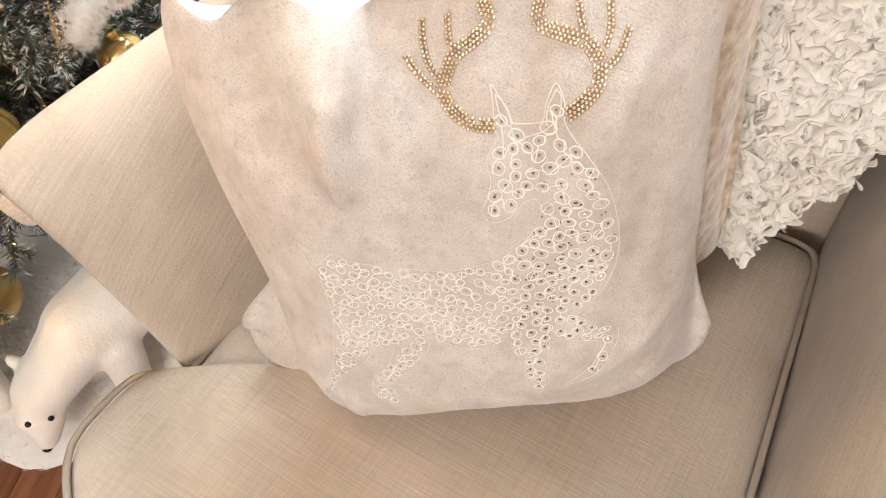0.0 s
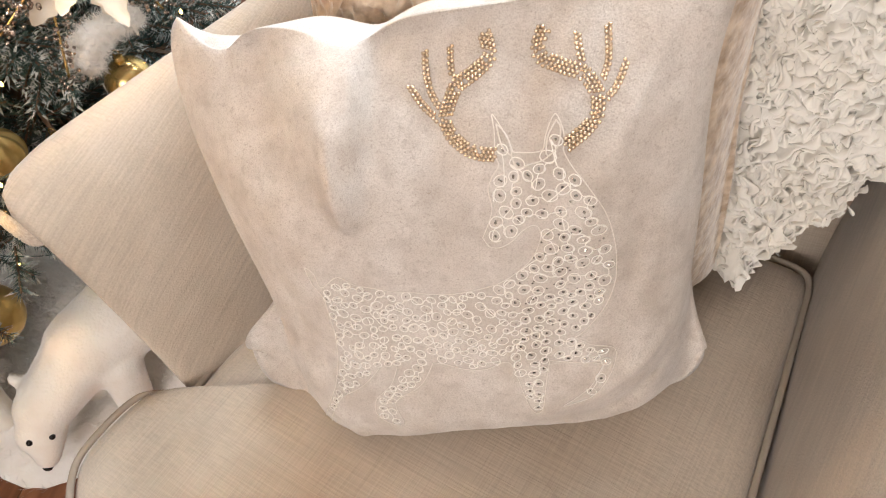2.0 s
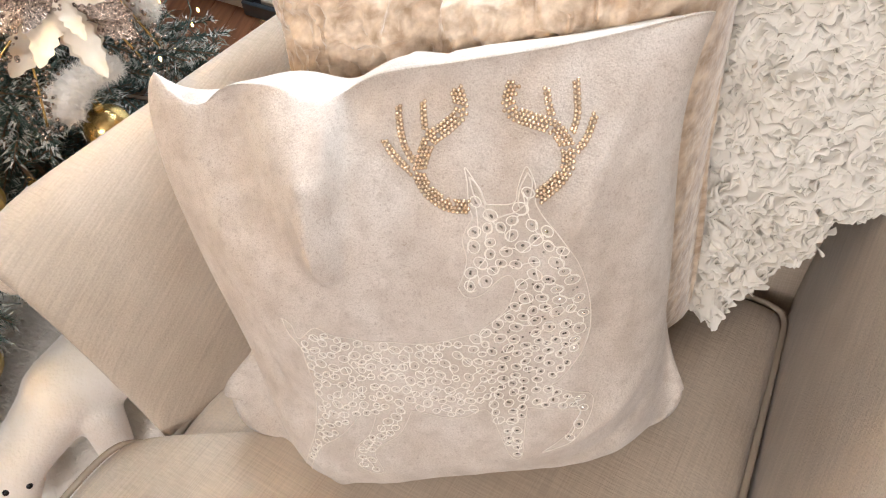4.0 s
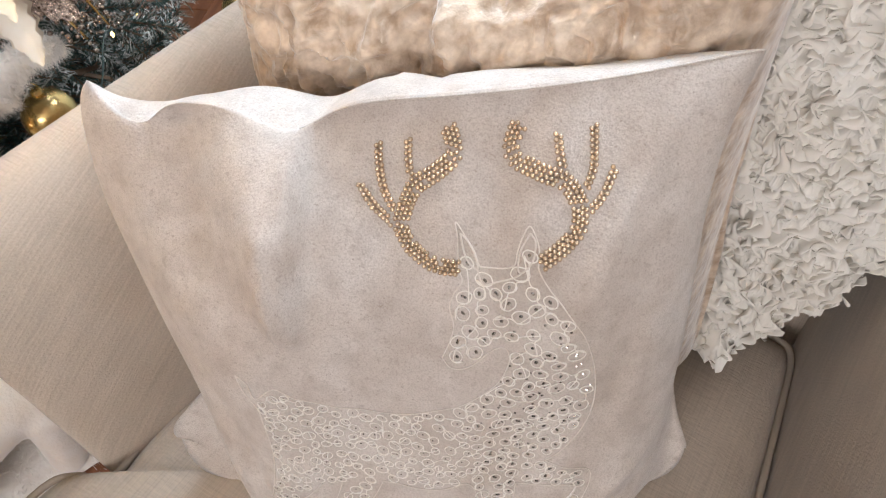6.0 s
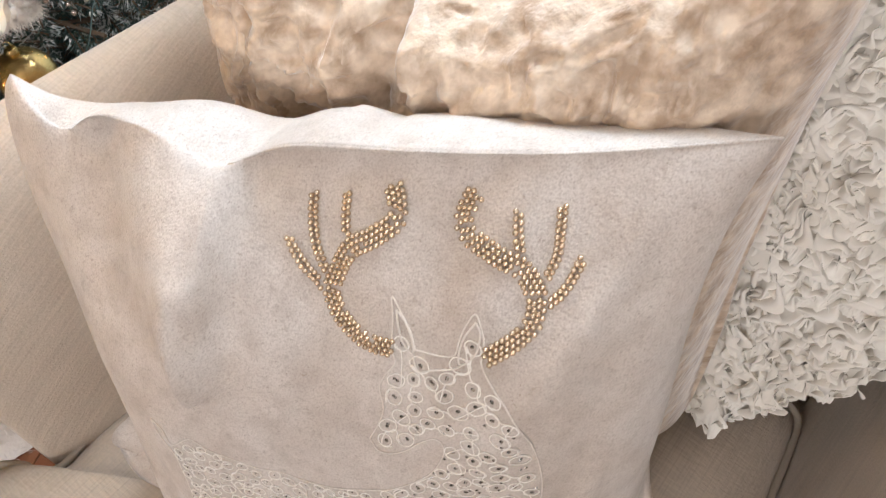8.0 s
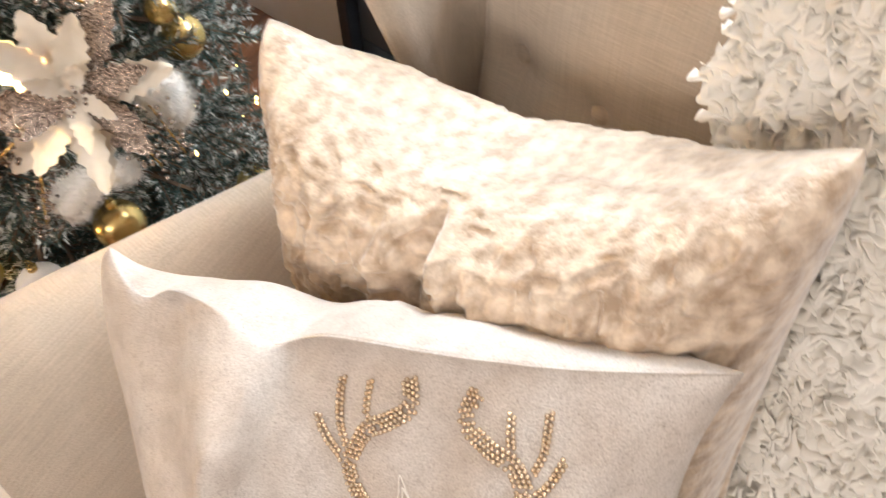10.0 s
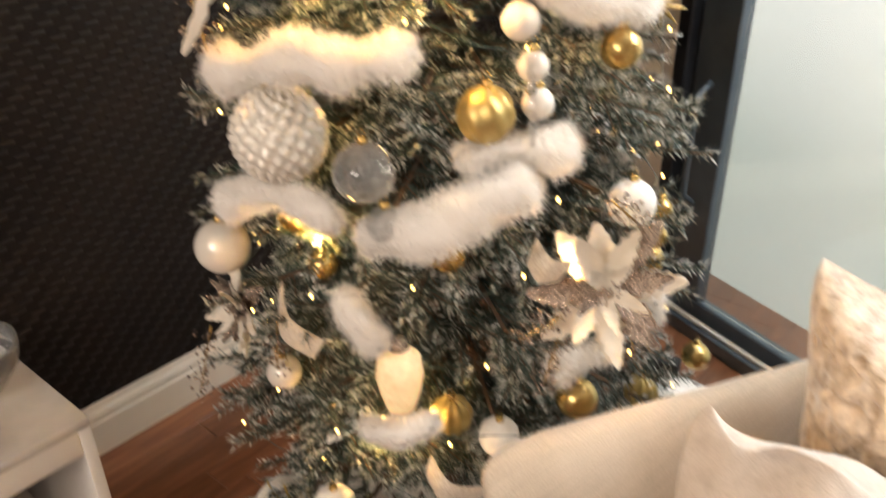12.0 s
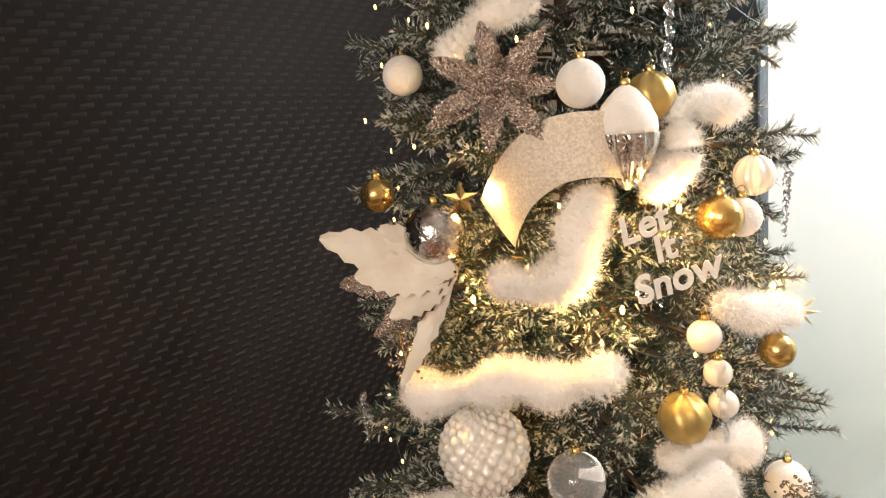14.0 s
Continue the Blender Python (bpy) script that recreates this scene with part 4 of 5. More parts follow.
def ribbed(x, y, z):
    return 1 + 0.05 * math.cos(10 * math.atan2(y, x))


def quilt(x, y, z):
    lat, lon = math.asin(max(-1, min(1, z))), math.atan2(y, x)
    return 0.90 + 0.13 * (abs(math.sin(lon * 8 + lat * 8)) * abs(math.sin(lon * 8 - lat * 8))) ** 0.6


SOFT, SHINY = "soft white felt ball ornament", "shiny gold ball ornament"
for at, r, m, label, shape in (
    ((-0.446, 1.10, 0.642), 0.034, "gold", "worn shiny gold ball ornament", None),
    ((-0.358, 1.603, 0.435), 0.031, "gold", "shiny gold ball hanging below a branch", None),
    ((-0.413, 1.380, 0.476), 0.032, "gold_matte", "ribbed olive gold ball ornament", ribbed),
    ((-0.42, 1.20, 0.946), 0.036, "white_orn", SOFT, None),
    ((-0.545, 1.027, 0.577), 0.033, "white_orn", SOFT, None),
    ((-0.773, 0.876, 0.446), 0.036, "white_orn", SOFT, None),
    ((-0.422, 1.322, 0.793), 0.032, "gold", SHINY, None),
    ((-0.612, 0.982, 0.914), 0.027, "gold", SHINY, None),
    ((-0.828, 0.971, 0.846), 0.024, "gold", SHINY, None),
    ((-0.984, 0.918, 0.863), 0.044, "pearl", "pearly white ball ornament", None),
    ((-0.684, 0.900, 1.053), 0.041, "glass", "clear iridescent glass ball ornament", None),
    ((-0.549, 0.976, 1.128), 0.036, "gold_matte", "matte gold ball with swirled stripes", swirl),
    ((-0.870, 0.891, 1.400), 0.044, "silver", "silver crackle glass ball", None),
    ((-0.658, 0.900, 1.589), 0.031, "white_orn", SOFT, None),
    ((-0.982, 1.048, 1.631), 0.032, "white_orn", SOFT, None),
    ((-0.977, 0.926, 1.453), 0.026, "gold", SHINY, None),
    ((-0.587, 0.990, 1.569), 0.032, "gold_matte", "matte gold ball with swirled stripes", swirl),
    ((-0.505, 1.045, 1.398), 0.032, "gold", "gold-speckled glass ball ornament", None),
    ((-0.479, 1.075, 1.394), 0.028, "white_orn", SOFT, None),
    ((-0.464, 1.107, 1.45), 0.028, "pearl", "white ball with silver ribs", ribbed),
    ((-0.434, 1.124, 1.189), 0.027, "gold", SHINY, None),
    ((-0.508, 1.019, 1.182), 0.020, "pearl", "small pearl ball ornament", None),
    ((-0.501, 1.022, 1.136), 0.021, "pearl", "small pearl ball ornament", None),
    ((-0.525, 1.016, 1.235), 0.024, "pearl", "small pearl ball ornament", None),
    ((-0.770, 0.930, 0.33), 0.052, "gold_matte", "large olive gold ball low on the tree", None),
    ((-0.620, 1.005, 0.608), 0.033, "gold_matte", "ribbed gold ball ornament", ribbed),
    ((-0.900, 0.930, 0.64), 0.030, "pearl", "small pearl ball ornament", None),
    ((-0.655, 0.900, 0.985), 0.026, "glass", "small clear glass ball ornament", None),
    ((-0.395, 1.26, 0.87), 0.020, "gold", SHINY, None),
    ((-0.40, 1.30, 0.90), 0.018, "gold", SHINY, None),
    ((-0.84, 0.93, 0.94), 0.022, "gold", SHINY, None),
):
    ball(at, r, m, label, shape=shape)

# large quilted ball: a diamond net pressed into a pearl globe
big = ball((-0.819, 0.900, 1.081), 0.066, "pearl", "large pearl ball pressed with a diamond quilt", "quilted_ball", quilt)
big.matrix_world = Matrix.Translation((-0.819, 0.900, 1.081)) @ Matrix.Rotation(radians(-12), 4, "Y")

# drop ornament: snowy top, silver flutes below
drop = empty("drop_ornament", (-0.611, 0.945, 1.519), label="fluted silver drop ornament with a snowy white top", category="ornament")
v, f = lathe([(0.004, 0.066), (0.014, 0.060), (0.030, 0.042), (0.040, 0.022), (0.041, 0.010), (0.040, 0.004)], 28)
part("snow_top", mesh_of("snow_top", v, f, M["white_orn"]), parent=drop, label="sugary white snow top")
prof = [(0.0405, 0.004), (0.039, -0.012), (0.030, -0.035), (0.016, -0.056), (0.004, -0.070)]
verts = []
for r, zz in prof:
    for k in range(60):
        c = 2 * math.pi * k / 60
        rr = r * (1 + 0.06 * math.cos(c * 15))
        verts.append(Vector((rr * math.cos(c), rr * math.sin(c), zz)))
part("fluted_body", mesh_of("fluted_body", verts, grid_faces(len(prof), 60, True), M["silver"]), parent=drop, label="silver fluted glass")
cap_on(drop, 0.066)

# lit cream lantern
lant = empty("lantern_ornament", (-0.655, 0.915, 0.725), label="cream sugared lantern ornament glowing warm inside", category="ornament")
v, f = lathe([(0.008, -0.055), (0.022, -0.048), (0.030, -0.02), (0.036, 0.01), (0.032, 0.04), (0.014, 0.055)], 24)
part("body", mesh_of("body", v, f, M["lit_glass"]), parent=lant)
v, f = lathe([(0.012, 0.055), (0.016, 0.058), (0.012, 0.072), (0.004, 0.076)], 16)
part("cap", mesh_of("cap", v, f, M["glitter"]), parent=lant)


# fluffy white garlands: a lumpy core with fur strands
def garland(points, thick, label="fluffy white faux fur garland wound round the tree", seed=0):
    rg = random.Random(seed)
    base = Vector(points[0])
    pts = catmull([Vector(p) - base for p in points], 7)
    root = empty("fur_garland", base, label=label, category="garland", group="garlands on the tree")
    verts, sides, n = [], 14, len(pts)
    for i, p in enumerate(pts):
        d = (pts[min(n - 1, i + 1)] - pts[max(0, i - 1)]).normalized()
        s = d.cross(Vector((0, 0, 1))).normalized()
        w = d.cross(s)
        end = min(1, min(i, n - 1 - i) / 3 + 0.25)
        for k in range(sides):
            c = 2 * math.pi * k / sides
            r = thick * end * (0.95 + 0.75 * noise.noise((p.x * 14 + seed * 3, p.y * 14, p.z * 14)) + 0.34 * noise.noise((p.x * 28 + seed, p.z * 28, c * 1.1)) + 0.12 * noise.noise((p.x * 90, p.z * 90 + seed, c * 3)))
            verts.append(p + (s * math.cos(c) * 0.8 + w * math.sin(c)) * r)
    faces = grid_faces(n, sides, True) + [tuple(range(sides))[::-1], tuple((n - 1) * sides + k for k in range(sides))]
    part("core", mesh_of("core", verts, faces, M["fur"]), parent=root)
    hv, hf = [], []
    for _ in range(int(700 * n * thick / 0.03)):
        i = rg.randrange(n * sides)
        p, c = verts[i], pts[i // sides]
        j = verts[rg.randrange(max(0, i - sides - 1), min(n * sides, i + sides + 2))]
        p = p.lerp(j, rg.random())
        d = ((p - c).normalized() + Vector((rg.uniform(-1, 1), rg.uniform(-1, 1), rg.uniform(-1, 1))) * 0.7).normalized()
        s = d.orthogonal().normalized() * 0.0003
        o = len(hv)
        hv += [p - s, p + s, p + d * rg.uniform(0.005, 0.019)]
        hf.append((o, o + 1, o + 2))
    part("fur", mesh_of("fur", hv, hf, M["fur"], False), parent=root)["kind"] = "stuff"
    return root


GARLANDS = [
    ([(-0.951, 0.925, 1.150), (-0.867, 0.900, 1.162), (-0.776, 0.895, 1.190), (-0.698, 0.905, 1.186), (-0.622, 0.935, 1.210)], 0.028),
    ([(-0.646, 0.945, 1.451), (-0.672, 0.930, 1.403), (-0.684, 0.920, 1.342), (-0.737, 0.906, 1.325), (-0.795, 0.905, 1.336)], 0.024),
    ([(-0.867, 0.940, 1.634), (-0.802, 0.930, 1.684), (-0.724, 0.940, 1.705)], 0.022),
    ([(-0.600, 0.975, 1.450), (-0.551, 1.000, 1.480), (-0.551, 1.005, 1.552), (-0.475, 1.091, 1.548)], 0.028),
    ([(-0.508, 1.020, 1.280), (-0.459, 1.080, 1.256), (-0.408, 1.175, 1.240)], 0.024),
    ([(-0.577, 0.950, 1.075), (-0.515, 0.998, 1.080), (-0.458, 1.056, 1.070)], 0.026),
    ([(-0.690, 0.890, 0.955), (-0.640, 0.900, 0.970), (-0.594, 0.925, 0.984), (-0.538, 0.965, 1.018), (-0.493, 1.010, 1.043)], 0.030),
    ([(-0.960, 0.914, 0.935), (-0.900, 0.895, 0.975), (-0.819, 0.885, 1.000), (-0.720, 0.890, 0.975)], 0.024),
    ([(-0.74, 0.90, 0.86), (-0.70, 0.89, 0.82), (-0.665, 0.89, 0.79)], 0.024),
    ([(-0.72, 0.90, 0.62), (-0.66, 0.90, 0.63), (-0.60, 0.93, 0.66)], 0.022),
    ([(-0.47, 1.05, 0.70), (-0.44, 1.08, 0.735), (-0.40, 1.12, 0.73)], 0.022),
    ([(-0.385, 1.17, 0.83), (-0.375, 1.19, 0.79), (-0.38, 1.20, 0.75)], 0.022),
]
for k, (pts, th) in enumerate(GARLANDS):
    garland(pts, th, seed=k)


# ribbons
def ribbon(points, width, up, label, material="ribbon"):
    base = Vector(points[0])
    pts = catmull([Vector(p) - base for p in points], 10)
    verts = []
    for i, p in enumerate(pts):
        w = Vector(up[0]).lerp(Vector(up[1]), i / (len(pts) - 1)).normalized() * width / 2
        for s in (-1, -0.5, 0, 0.5, 1):
            verts.append(p + w * s + Vector((0, -0.004 * (1 - s * s), 0)))
    n = len(verts)
    g = grid_faces(len(pts), 5)
    verts += [p + Vector((0.0004, 0.0012, 0)) for p in verts]
    ob = tagged(new("ribbon", mesh_of("ribbon", verts, g + [tuple(n + q for q in fc)[::-1] for fc in g], M[material])), label, "ribbon")
    ob.location = base
    return ob


ribbon([(-0.800, 0.955, 1.405), (-0.772, 0.915, 1.440), (-0.735, 0.888, 1.480), (-0.685, 0.880, 1.508), (-0.635, 0.905, 1.512), (-0.60, 0.96, 1.50)], 0.085,
       ((-0.42, 0.0, 0.60), (-0.05, 0.1, 1.0)), "wide champagne glitter mesh ribbon looped on the tree")
ribbon([(-0.885, 0.93, 0.80), (-0.855, 0.90, 0.76), (-0.80, 0.91, 0.73)], 0.05, ((0.3, 0, 1), (0.5, 0, 0.8)), "gold mesh ribbon tucked in the branches")
ribbon([(-0.50, 1.02, 0.93), (-0.475, 1.01, 0.91), (-0.455, 1.04, 0.90)], 0.045, ((0.3, 0, 1), (0.5, 0, 0.8)), "gold mesh ribbon tucked in the branches")
ribbon([(-0.62, 0.93, 0.56), (-0.58, 0.92, 0.53), (-0.53, 0.96, 0.52)], 0.05, ((0.2, 0, 1), (0.5, 0, 0.8)), "gold mesh ribbon tucked in the branches")


# flowers with jagged petals
def petal(length, width, jag, cup, seed, fold=0.25):
    rg = random.Random(seed)
    n, verts = 15, []
    for i in range(n):
        t = i / (n - 1)
        w = width * math.sin(math.pi * min(1, t * 0.92 + 0.06)) ** 0.8
        w *= 1 + jag * (0.5 if i % 2 else -0.5) * (t > 0.15)
        for s in (-1, -0.5, 0, 0.5, 1):
            verts.append(Vector((t * length, s * w, cup * t * t * length + fold * abs(s) * w + 0.003 * rg.uniform(-1, 1))))
    return verts, grid_faces(n, 5)


def thick_mesh(name, v, f, material, t=0.0012):
    n = len(v)
    return mesh_of(name, list(v) + [p - Vector((0, 0, t)) for p in v], list(f) + [tuple(n + q for q in fc)[::-1] for fc in f], material)


def flower(at, facing, size, mats, label, petals=8, seed=1, berries=True, slim=0.19):
    rg = random.Random(seed)
    root = empty("poinsettia", m=Matrix.Translation(at) @ Vector(facing).to_track_quat("Z", "Y").to_matrix().to_4x4(), label=label, category="ornament")
    for ring, (count, ln, cup) in enumerate(((petals, size, 0.08), (petals - 1, size * 0.8, 0.38), (petals - 3, size * 0.5, 0.8))):
        for k in range(count):
            v, f = petal(ln * rg.uniform(0.85, 1.1), ln * slim, 0.28, cup + rg.uniform(-0.15, 0.15), seed * 50 + ring * 20 + k)
            m = Matrix.Rotation(6.283 * (k + 0.4 * ring) / count + rg.uniform(-0.15, 0.15), 4, "Z")
            part("petal", thick_mesh("petal", [m @ p + Vector((0, 0, 0.004 * ring)) for p in v], f, M[mats[(k + ring) % len(mats)]]), parent=root)
    if berries:
        pieces = []
        for _ in range(26):
            c, r = rg.uniform(0, 6.283), rg.uniform(0, size * 0.16)
            o = Vector((r * math.cos(c), r * math.sin(c), 0.012 + rg.uniform(0, 0.012)))
            pieces.append(([o + q * 1.3 for q in bead_v], bead_f))
        v, f = joined(pieces)
        part("berry_mass", mesh_of("berries", v, f, M["glitter"]), parent=root)["kind"] = "stuff"
    return root


flower((-0.768, 0.885, 1.593), (0.2, -1, 0.1), 0.098, ("glitter",), "rose-champagne glitter poinsettia pinned to the tree", 7, 3, slim=0.155)
flower((-0.415, 1.085, 0.86), (0.55, -0.8, 0.25), 0.115, ("petal", "glitter", "petal"), "cream velvet poinsettia edged with rose glitter", 8, 5)
flower((-0.985, 0.935, 0.735), (-0.3, -1, 0.2), 0.085, ("petal", "glitter"), "cream velvet poinsettia edged with rose glitter", 7, 8)
leaves = empty("leaf_spray", (-0.840, 0.895, 1.345), label="cream velvet leaf spray edged with silver glitter", category="ornament")
for k, (tip, wide, m) in enumerate((((-0.225, 0.0, 0.055), 0.036, "petal"), ((-0.16, -0.02, -0.005), 0.034, "petal"), ((-0.10, -0.02, -0.075), 0.028, "petal"),
                                    ((-0.20, 0.02, -0.03), 0.03, "glitter"), ((-0.13, 0.0, -0.11), 0.026, "glitter"), ((-0.075, -0.01, -0.18), 0.018, "petal"), ((-0.12, 0.02, 0.07), 0.03, "petal"))):
    d = Vector(tip) * 0.9
    x = d.normalized()
    zax = (Vector((-0.25, -1, 0.2)) - x * x.dot(Vector((-0.25, -1, 0.2)))).normalized()
    m3 = Matrix((x, zax.cross(x), zax)).transposed()
    v, f = petal(d.length, wide * 0.9, 0.26, 0.16, 900 + k, 0.4)
    part("leaf", thick_mesh("leaf", [m3 @ q + zax * 0.002 * k for q in v], f, M[m]), parent=leaves, label="glitter leaf" if m == "glitter" else "")


# glitter berry sprays
def spray(at, tip, label, seed):
    rg = random.Random(seed)
    base, tip = Vector(at), Vector(tip)
    root = empty("berry_spray", base, label=label, category="ornament", group="glitter sprays on the tree")
    d = tip - base
    v, f = tube([d * (i / 6) for i in range(7)], 0.0018, 5)
    part("stem", mesh_of("stem", v, f, M["gold"]), parent=root)
    pieces = []
    for _ in range(70):
        t = rg.uniform(0.1, 1)
        o = d * t + Vector((rg.uniform(-1, 1), rg.uniform(-1, 1), rg.uniform(-1, 1))) * 0.018
        k = rg.uniform(0.9, 1.9)
        pieces.append(([o + q * k for q in bead_v], bead_f))
    v, f = joined(pieces)
    part("berry_mass", mesh_of("berries", v, f, M["glitter"], False), parent=root)["kind"] = "stuff"


for k, (a, b) in enumerate((((-0.46, 1.05, 0.80), (-0.475, 1.02, 0.70)), ((-0.40, 1.12, 0.83), (-0.37, 1.13, 0.73)), ((-0.385, 1.14, 0.94), (-0.42, 1.10, 0.99)),
                            ((-1.06, 0.93, 0.68), (-1.10, 0.91, 0.53)), ((-0.88, 0.91, 0.76), (-0.885, 0.90, 0.67)), ((-0.95, 0.90, 1.28), (-0.93, 0.90, 1.18)),
                            ((-0.38, 1.16, 0.80), (-0.36, 1.17, 0.72)), ((-0.45, 1.02, 0.84), (-0.50, 0.99, 0.80)))):
    spray(a, b, "rose-gold glitter berry spray", k)


# icicles
def icicle(a, b, r, label):
    a, b = Vector(a), Vector(b)
    d, n = b - a, 40
    v, f = tube([d * (i / n) + Vector((0.0015 * math.sin(i * 1.3), 0.0015 * math.cos(i * 1.3), 0)) for i in range(n + 1)], r, 8, taper=lambda t: (1 - 0.6 * t) * (1 + 0.25 * math.sin(t * 70)))
    ob = tagged(new("icicle_ornament", mesh_of("icicle_ornament", v, f, M["glass"])), label, "ornament", "icicles on the tree")
    ob.location = a


icicle((-0.560, 1.010, 1.72), (-0.568, 0.985, 1.53), 0.007, "twisted clear glass icicle hanging from a branch")
icicle((-0.505, 1.005, 1.20), (-0.490, 1.000, 1.00), 0.007, "twisted clear glass icicle hanging from a branch")
icicle((-0.42, 1.13, 1.45), (-0.425, 1.12, 1.36), 0.006, "twisted clear glass icicle hanging from a branch")
icicle((-1.09, 1.02, 1.10), (-1.08, 1.01, 1.02), 0.006, "twisted clear glass icicle hanging from a branch")

# cut-out script
sign = empty("script_ornament", m=Matrix.Translation((-0.549, 0.852, 1.374)) @ Matrix.Rotation(radians(8), 4, "Z") @ Matrix.Rotation(radians(90), 4, "X") @ Matrix.Rotation(radians(21), 4, "Z"),
             label="white cut-out script ornament reading Let It Snow", category="ornament")
for word, x, y, size in (("Let", -0.012, 0.034, 0.047), ("It", 0.0, 0.000, 0.044), ("Snow", 0.0, -0.040, 0.047)):
    cu = bpy.data.curves.new("word", "FONT")
    cu.body, cu.size, cu.align_x, cu.extrude, cu.offset, cu.bevel_depth, cu.shear = word, size, "CENTER", 0.0012, 0.0006, 0.0006, 0.2
    tmp = bpy.data.objects.new("word", cu)
    scene.collection.objects.link(tmp)
    bpy.context.view_layer.update()
    me = bpy.data.meshes.new_from_object(tmp.evaluated_get(bpy.context.evaluated_depsgraph_get()))
    bpy.data.objects.remove(tmp)
    me.materials.clear()
    me.materials.append(M["white_orn"])
    ob = part("word", me, parent=sign, label="white letters " + word)
    ob.location = (x, y, 0)


# stars and flakes
def star(at, r, points, material, label, inner=0.42, name="star_ornament"):
    bm_v, n = [], points * 2
    for zz in (-0.0015, 0.0015):
        for k in range(n):
            c, rr = math.pi * 2 * k / n + 1.5708, r if k % 2 == 0 else r * inner
            bm_v.append(Vector((rr * math.cos(c), zz, rr * math.sin(c))))
    bm_v += [Vector((0, -0.005, 0)), Vector((0, 0.005, 0))]
    fc = [(k, (k + 1) % n, 2 * n) for k in range(n)] + [((k + 1) % n + n, k + n, 2 * n + 1) for k in range(n)] + [(k, k + n, (k + 1) % n + n, (k + 1) % n) for k in range(n)]
    ob = tagged(new(name, mesh_of(name, bm_v, fc, M[material], False)), label, "ornament")
    ob.location = at
    ob.rotation_euler = (0.1, 0, 0.25)


star((-0.833, 0.905, 1.446), 0.026, 5, "gold", "shiny gold star ornament")
star((-0.586, 0.950, 1.305), 0.024, 8, "silver", "small silver glitter snowflake ornament", 0.25, "snowflake_ornament")
star((-0.405, 1.185, 1.232), 0.030, 8, "gold_matte", "gold snowflake ornament by the window", 0.3, "snowflake_ornament")

# fairy lights: a wire with small warm bulbs
lights = empty("fairy_lights", TREE, label="string of warm white fairy lights on a green wire", category="string lights")
rg = random.Random(31)
wire = []
for k in range(340):
    zz = 0.38 + 1.5 * k / 340
    c = k * 0.23
    r = tree_r(zz) * rg.uniform(0.78, 0.95)
    wire.append(Vector((r * math.cos(c), r * math.sin(c), zz + 0.03 * math.sin(k * 1.9))))
v, f = tube(catmull(wire, 3), 0.0011, 4)
part("wire", mesh_of("wire", v, f, M["needle"]), parent=lights)
bulb_v, bulb_f = lathe([(0.0008, -0.004), (0.0019, -0.002), (0.0023, 0.001), (0.0009, 0.004)], 8)
bulb_me = mesh_of("bulb", bulb_v, bulb_f, M["light"])
for p in wire[::2]:
    ob = part("bulb", bulb_me, parent=lights)
    ob.location = p + Vector((p.x, p.y, 0)).normalized() * 0.012
GLOW = [(-0.83, 0.92, 1.30), (-0.70, 0.93, 1.30), (-0.62, 0.93, 1.29), (-0.80, 0.93, 1.45), (-0.78, 0.91, 0.93), (-0.55, 0.97, 1.42), (-0.655, 0.90, 0.70), (-0.45, 1.06, 0.90),
        (-1.21, 1.44, 1.05), (-0.44, 1.15, 1.28), (-0.70, 0.93, 0.62)]
for k, at in enumerate(GLOW):
    lamp = bpy.data.lights.new("bulb_glow", "POINT")
    lamp.energy, lamp.color, lamp.shadow_soft_size = 8.0 if k == 8 else 2.8, (1.0, 0.55, 0.17), 0.006
    new("bulb_glow", lamp).location = at
    ob = part("bulb", bulb_me, parent=lights)
    ob.location = Vector(at) - TREE
    ob.scale = (1.5, 1.5, 1.5)


# ---- skirt, bears ----
skirt = empty("tree_skirt", TREE, label="shaggy white faux fur tree skirt on the floor", category="tree skirt")
verts, nr, ns = [], 16, 72
for i in range(nr):
    for k in range(ns):
        c = 2 * math.pi * k / ns
        edge = 0.49 + 0.03 * math.sin(3 * c + 1) + 0.03 * math.sin(7 * c)
        r = edge * i / (nr - 1)
        zz = 0.012 + 0.035 * (1 - (i / (nr - 1)) ** 6) * (1 + 0.8 * noise.noise((r * 9, c * 3, 2))) if i < nr - 1 else 0.004
        verts.append(Vector((r * math.cos(c), r * math.sin(c), zz)))
part("pelt", mesh_of("pelt", verts, grid_faces(nr, ns, True), M["fur"]), parent=skirt)
rg = random.Random(8)
hv, hf = [], []
for _ in range(60000):
    i = rg.randrange(4 * ns, nr * ns)
    p = verts[i].lerp(verts[rg.randrange(max(0, i - ns - 1), min(nr * ns, i + ns + 1))], rg.random())
    d = (Vector((p.x, p.y, 0)).normalized() * rg.uniform(-0.2, 0.9) + Vector((rg.uniform(-0.8, 0.8), rg.uniform(-0.8, 0.8), rg.uniform(0.25, 1)))).normalized()
    s = d.orthogonal().normalized() * 0.0007
    o = len(hv)
    hv += [p - s, p + s, p + d * rg.uniform(0.012, 0.03)]
    hf.append((o, o + 1, o + 2))
part("fur", mesh_of("fur", hv, hf, M["fur"], False), parent=skirt)["kind"] = "stuff"


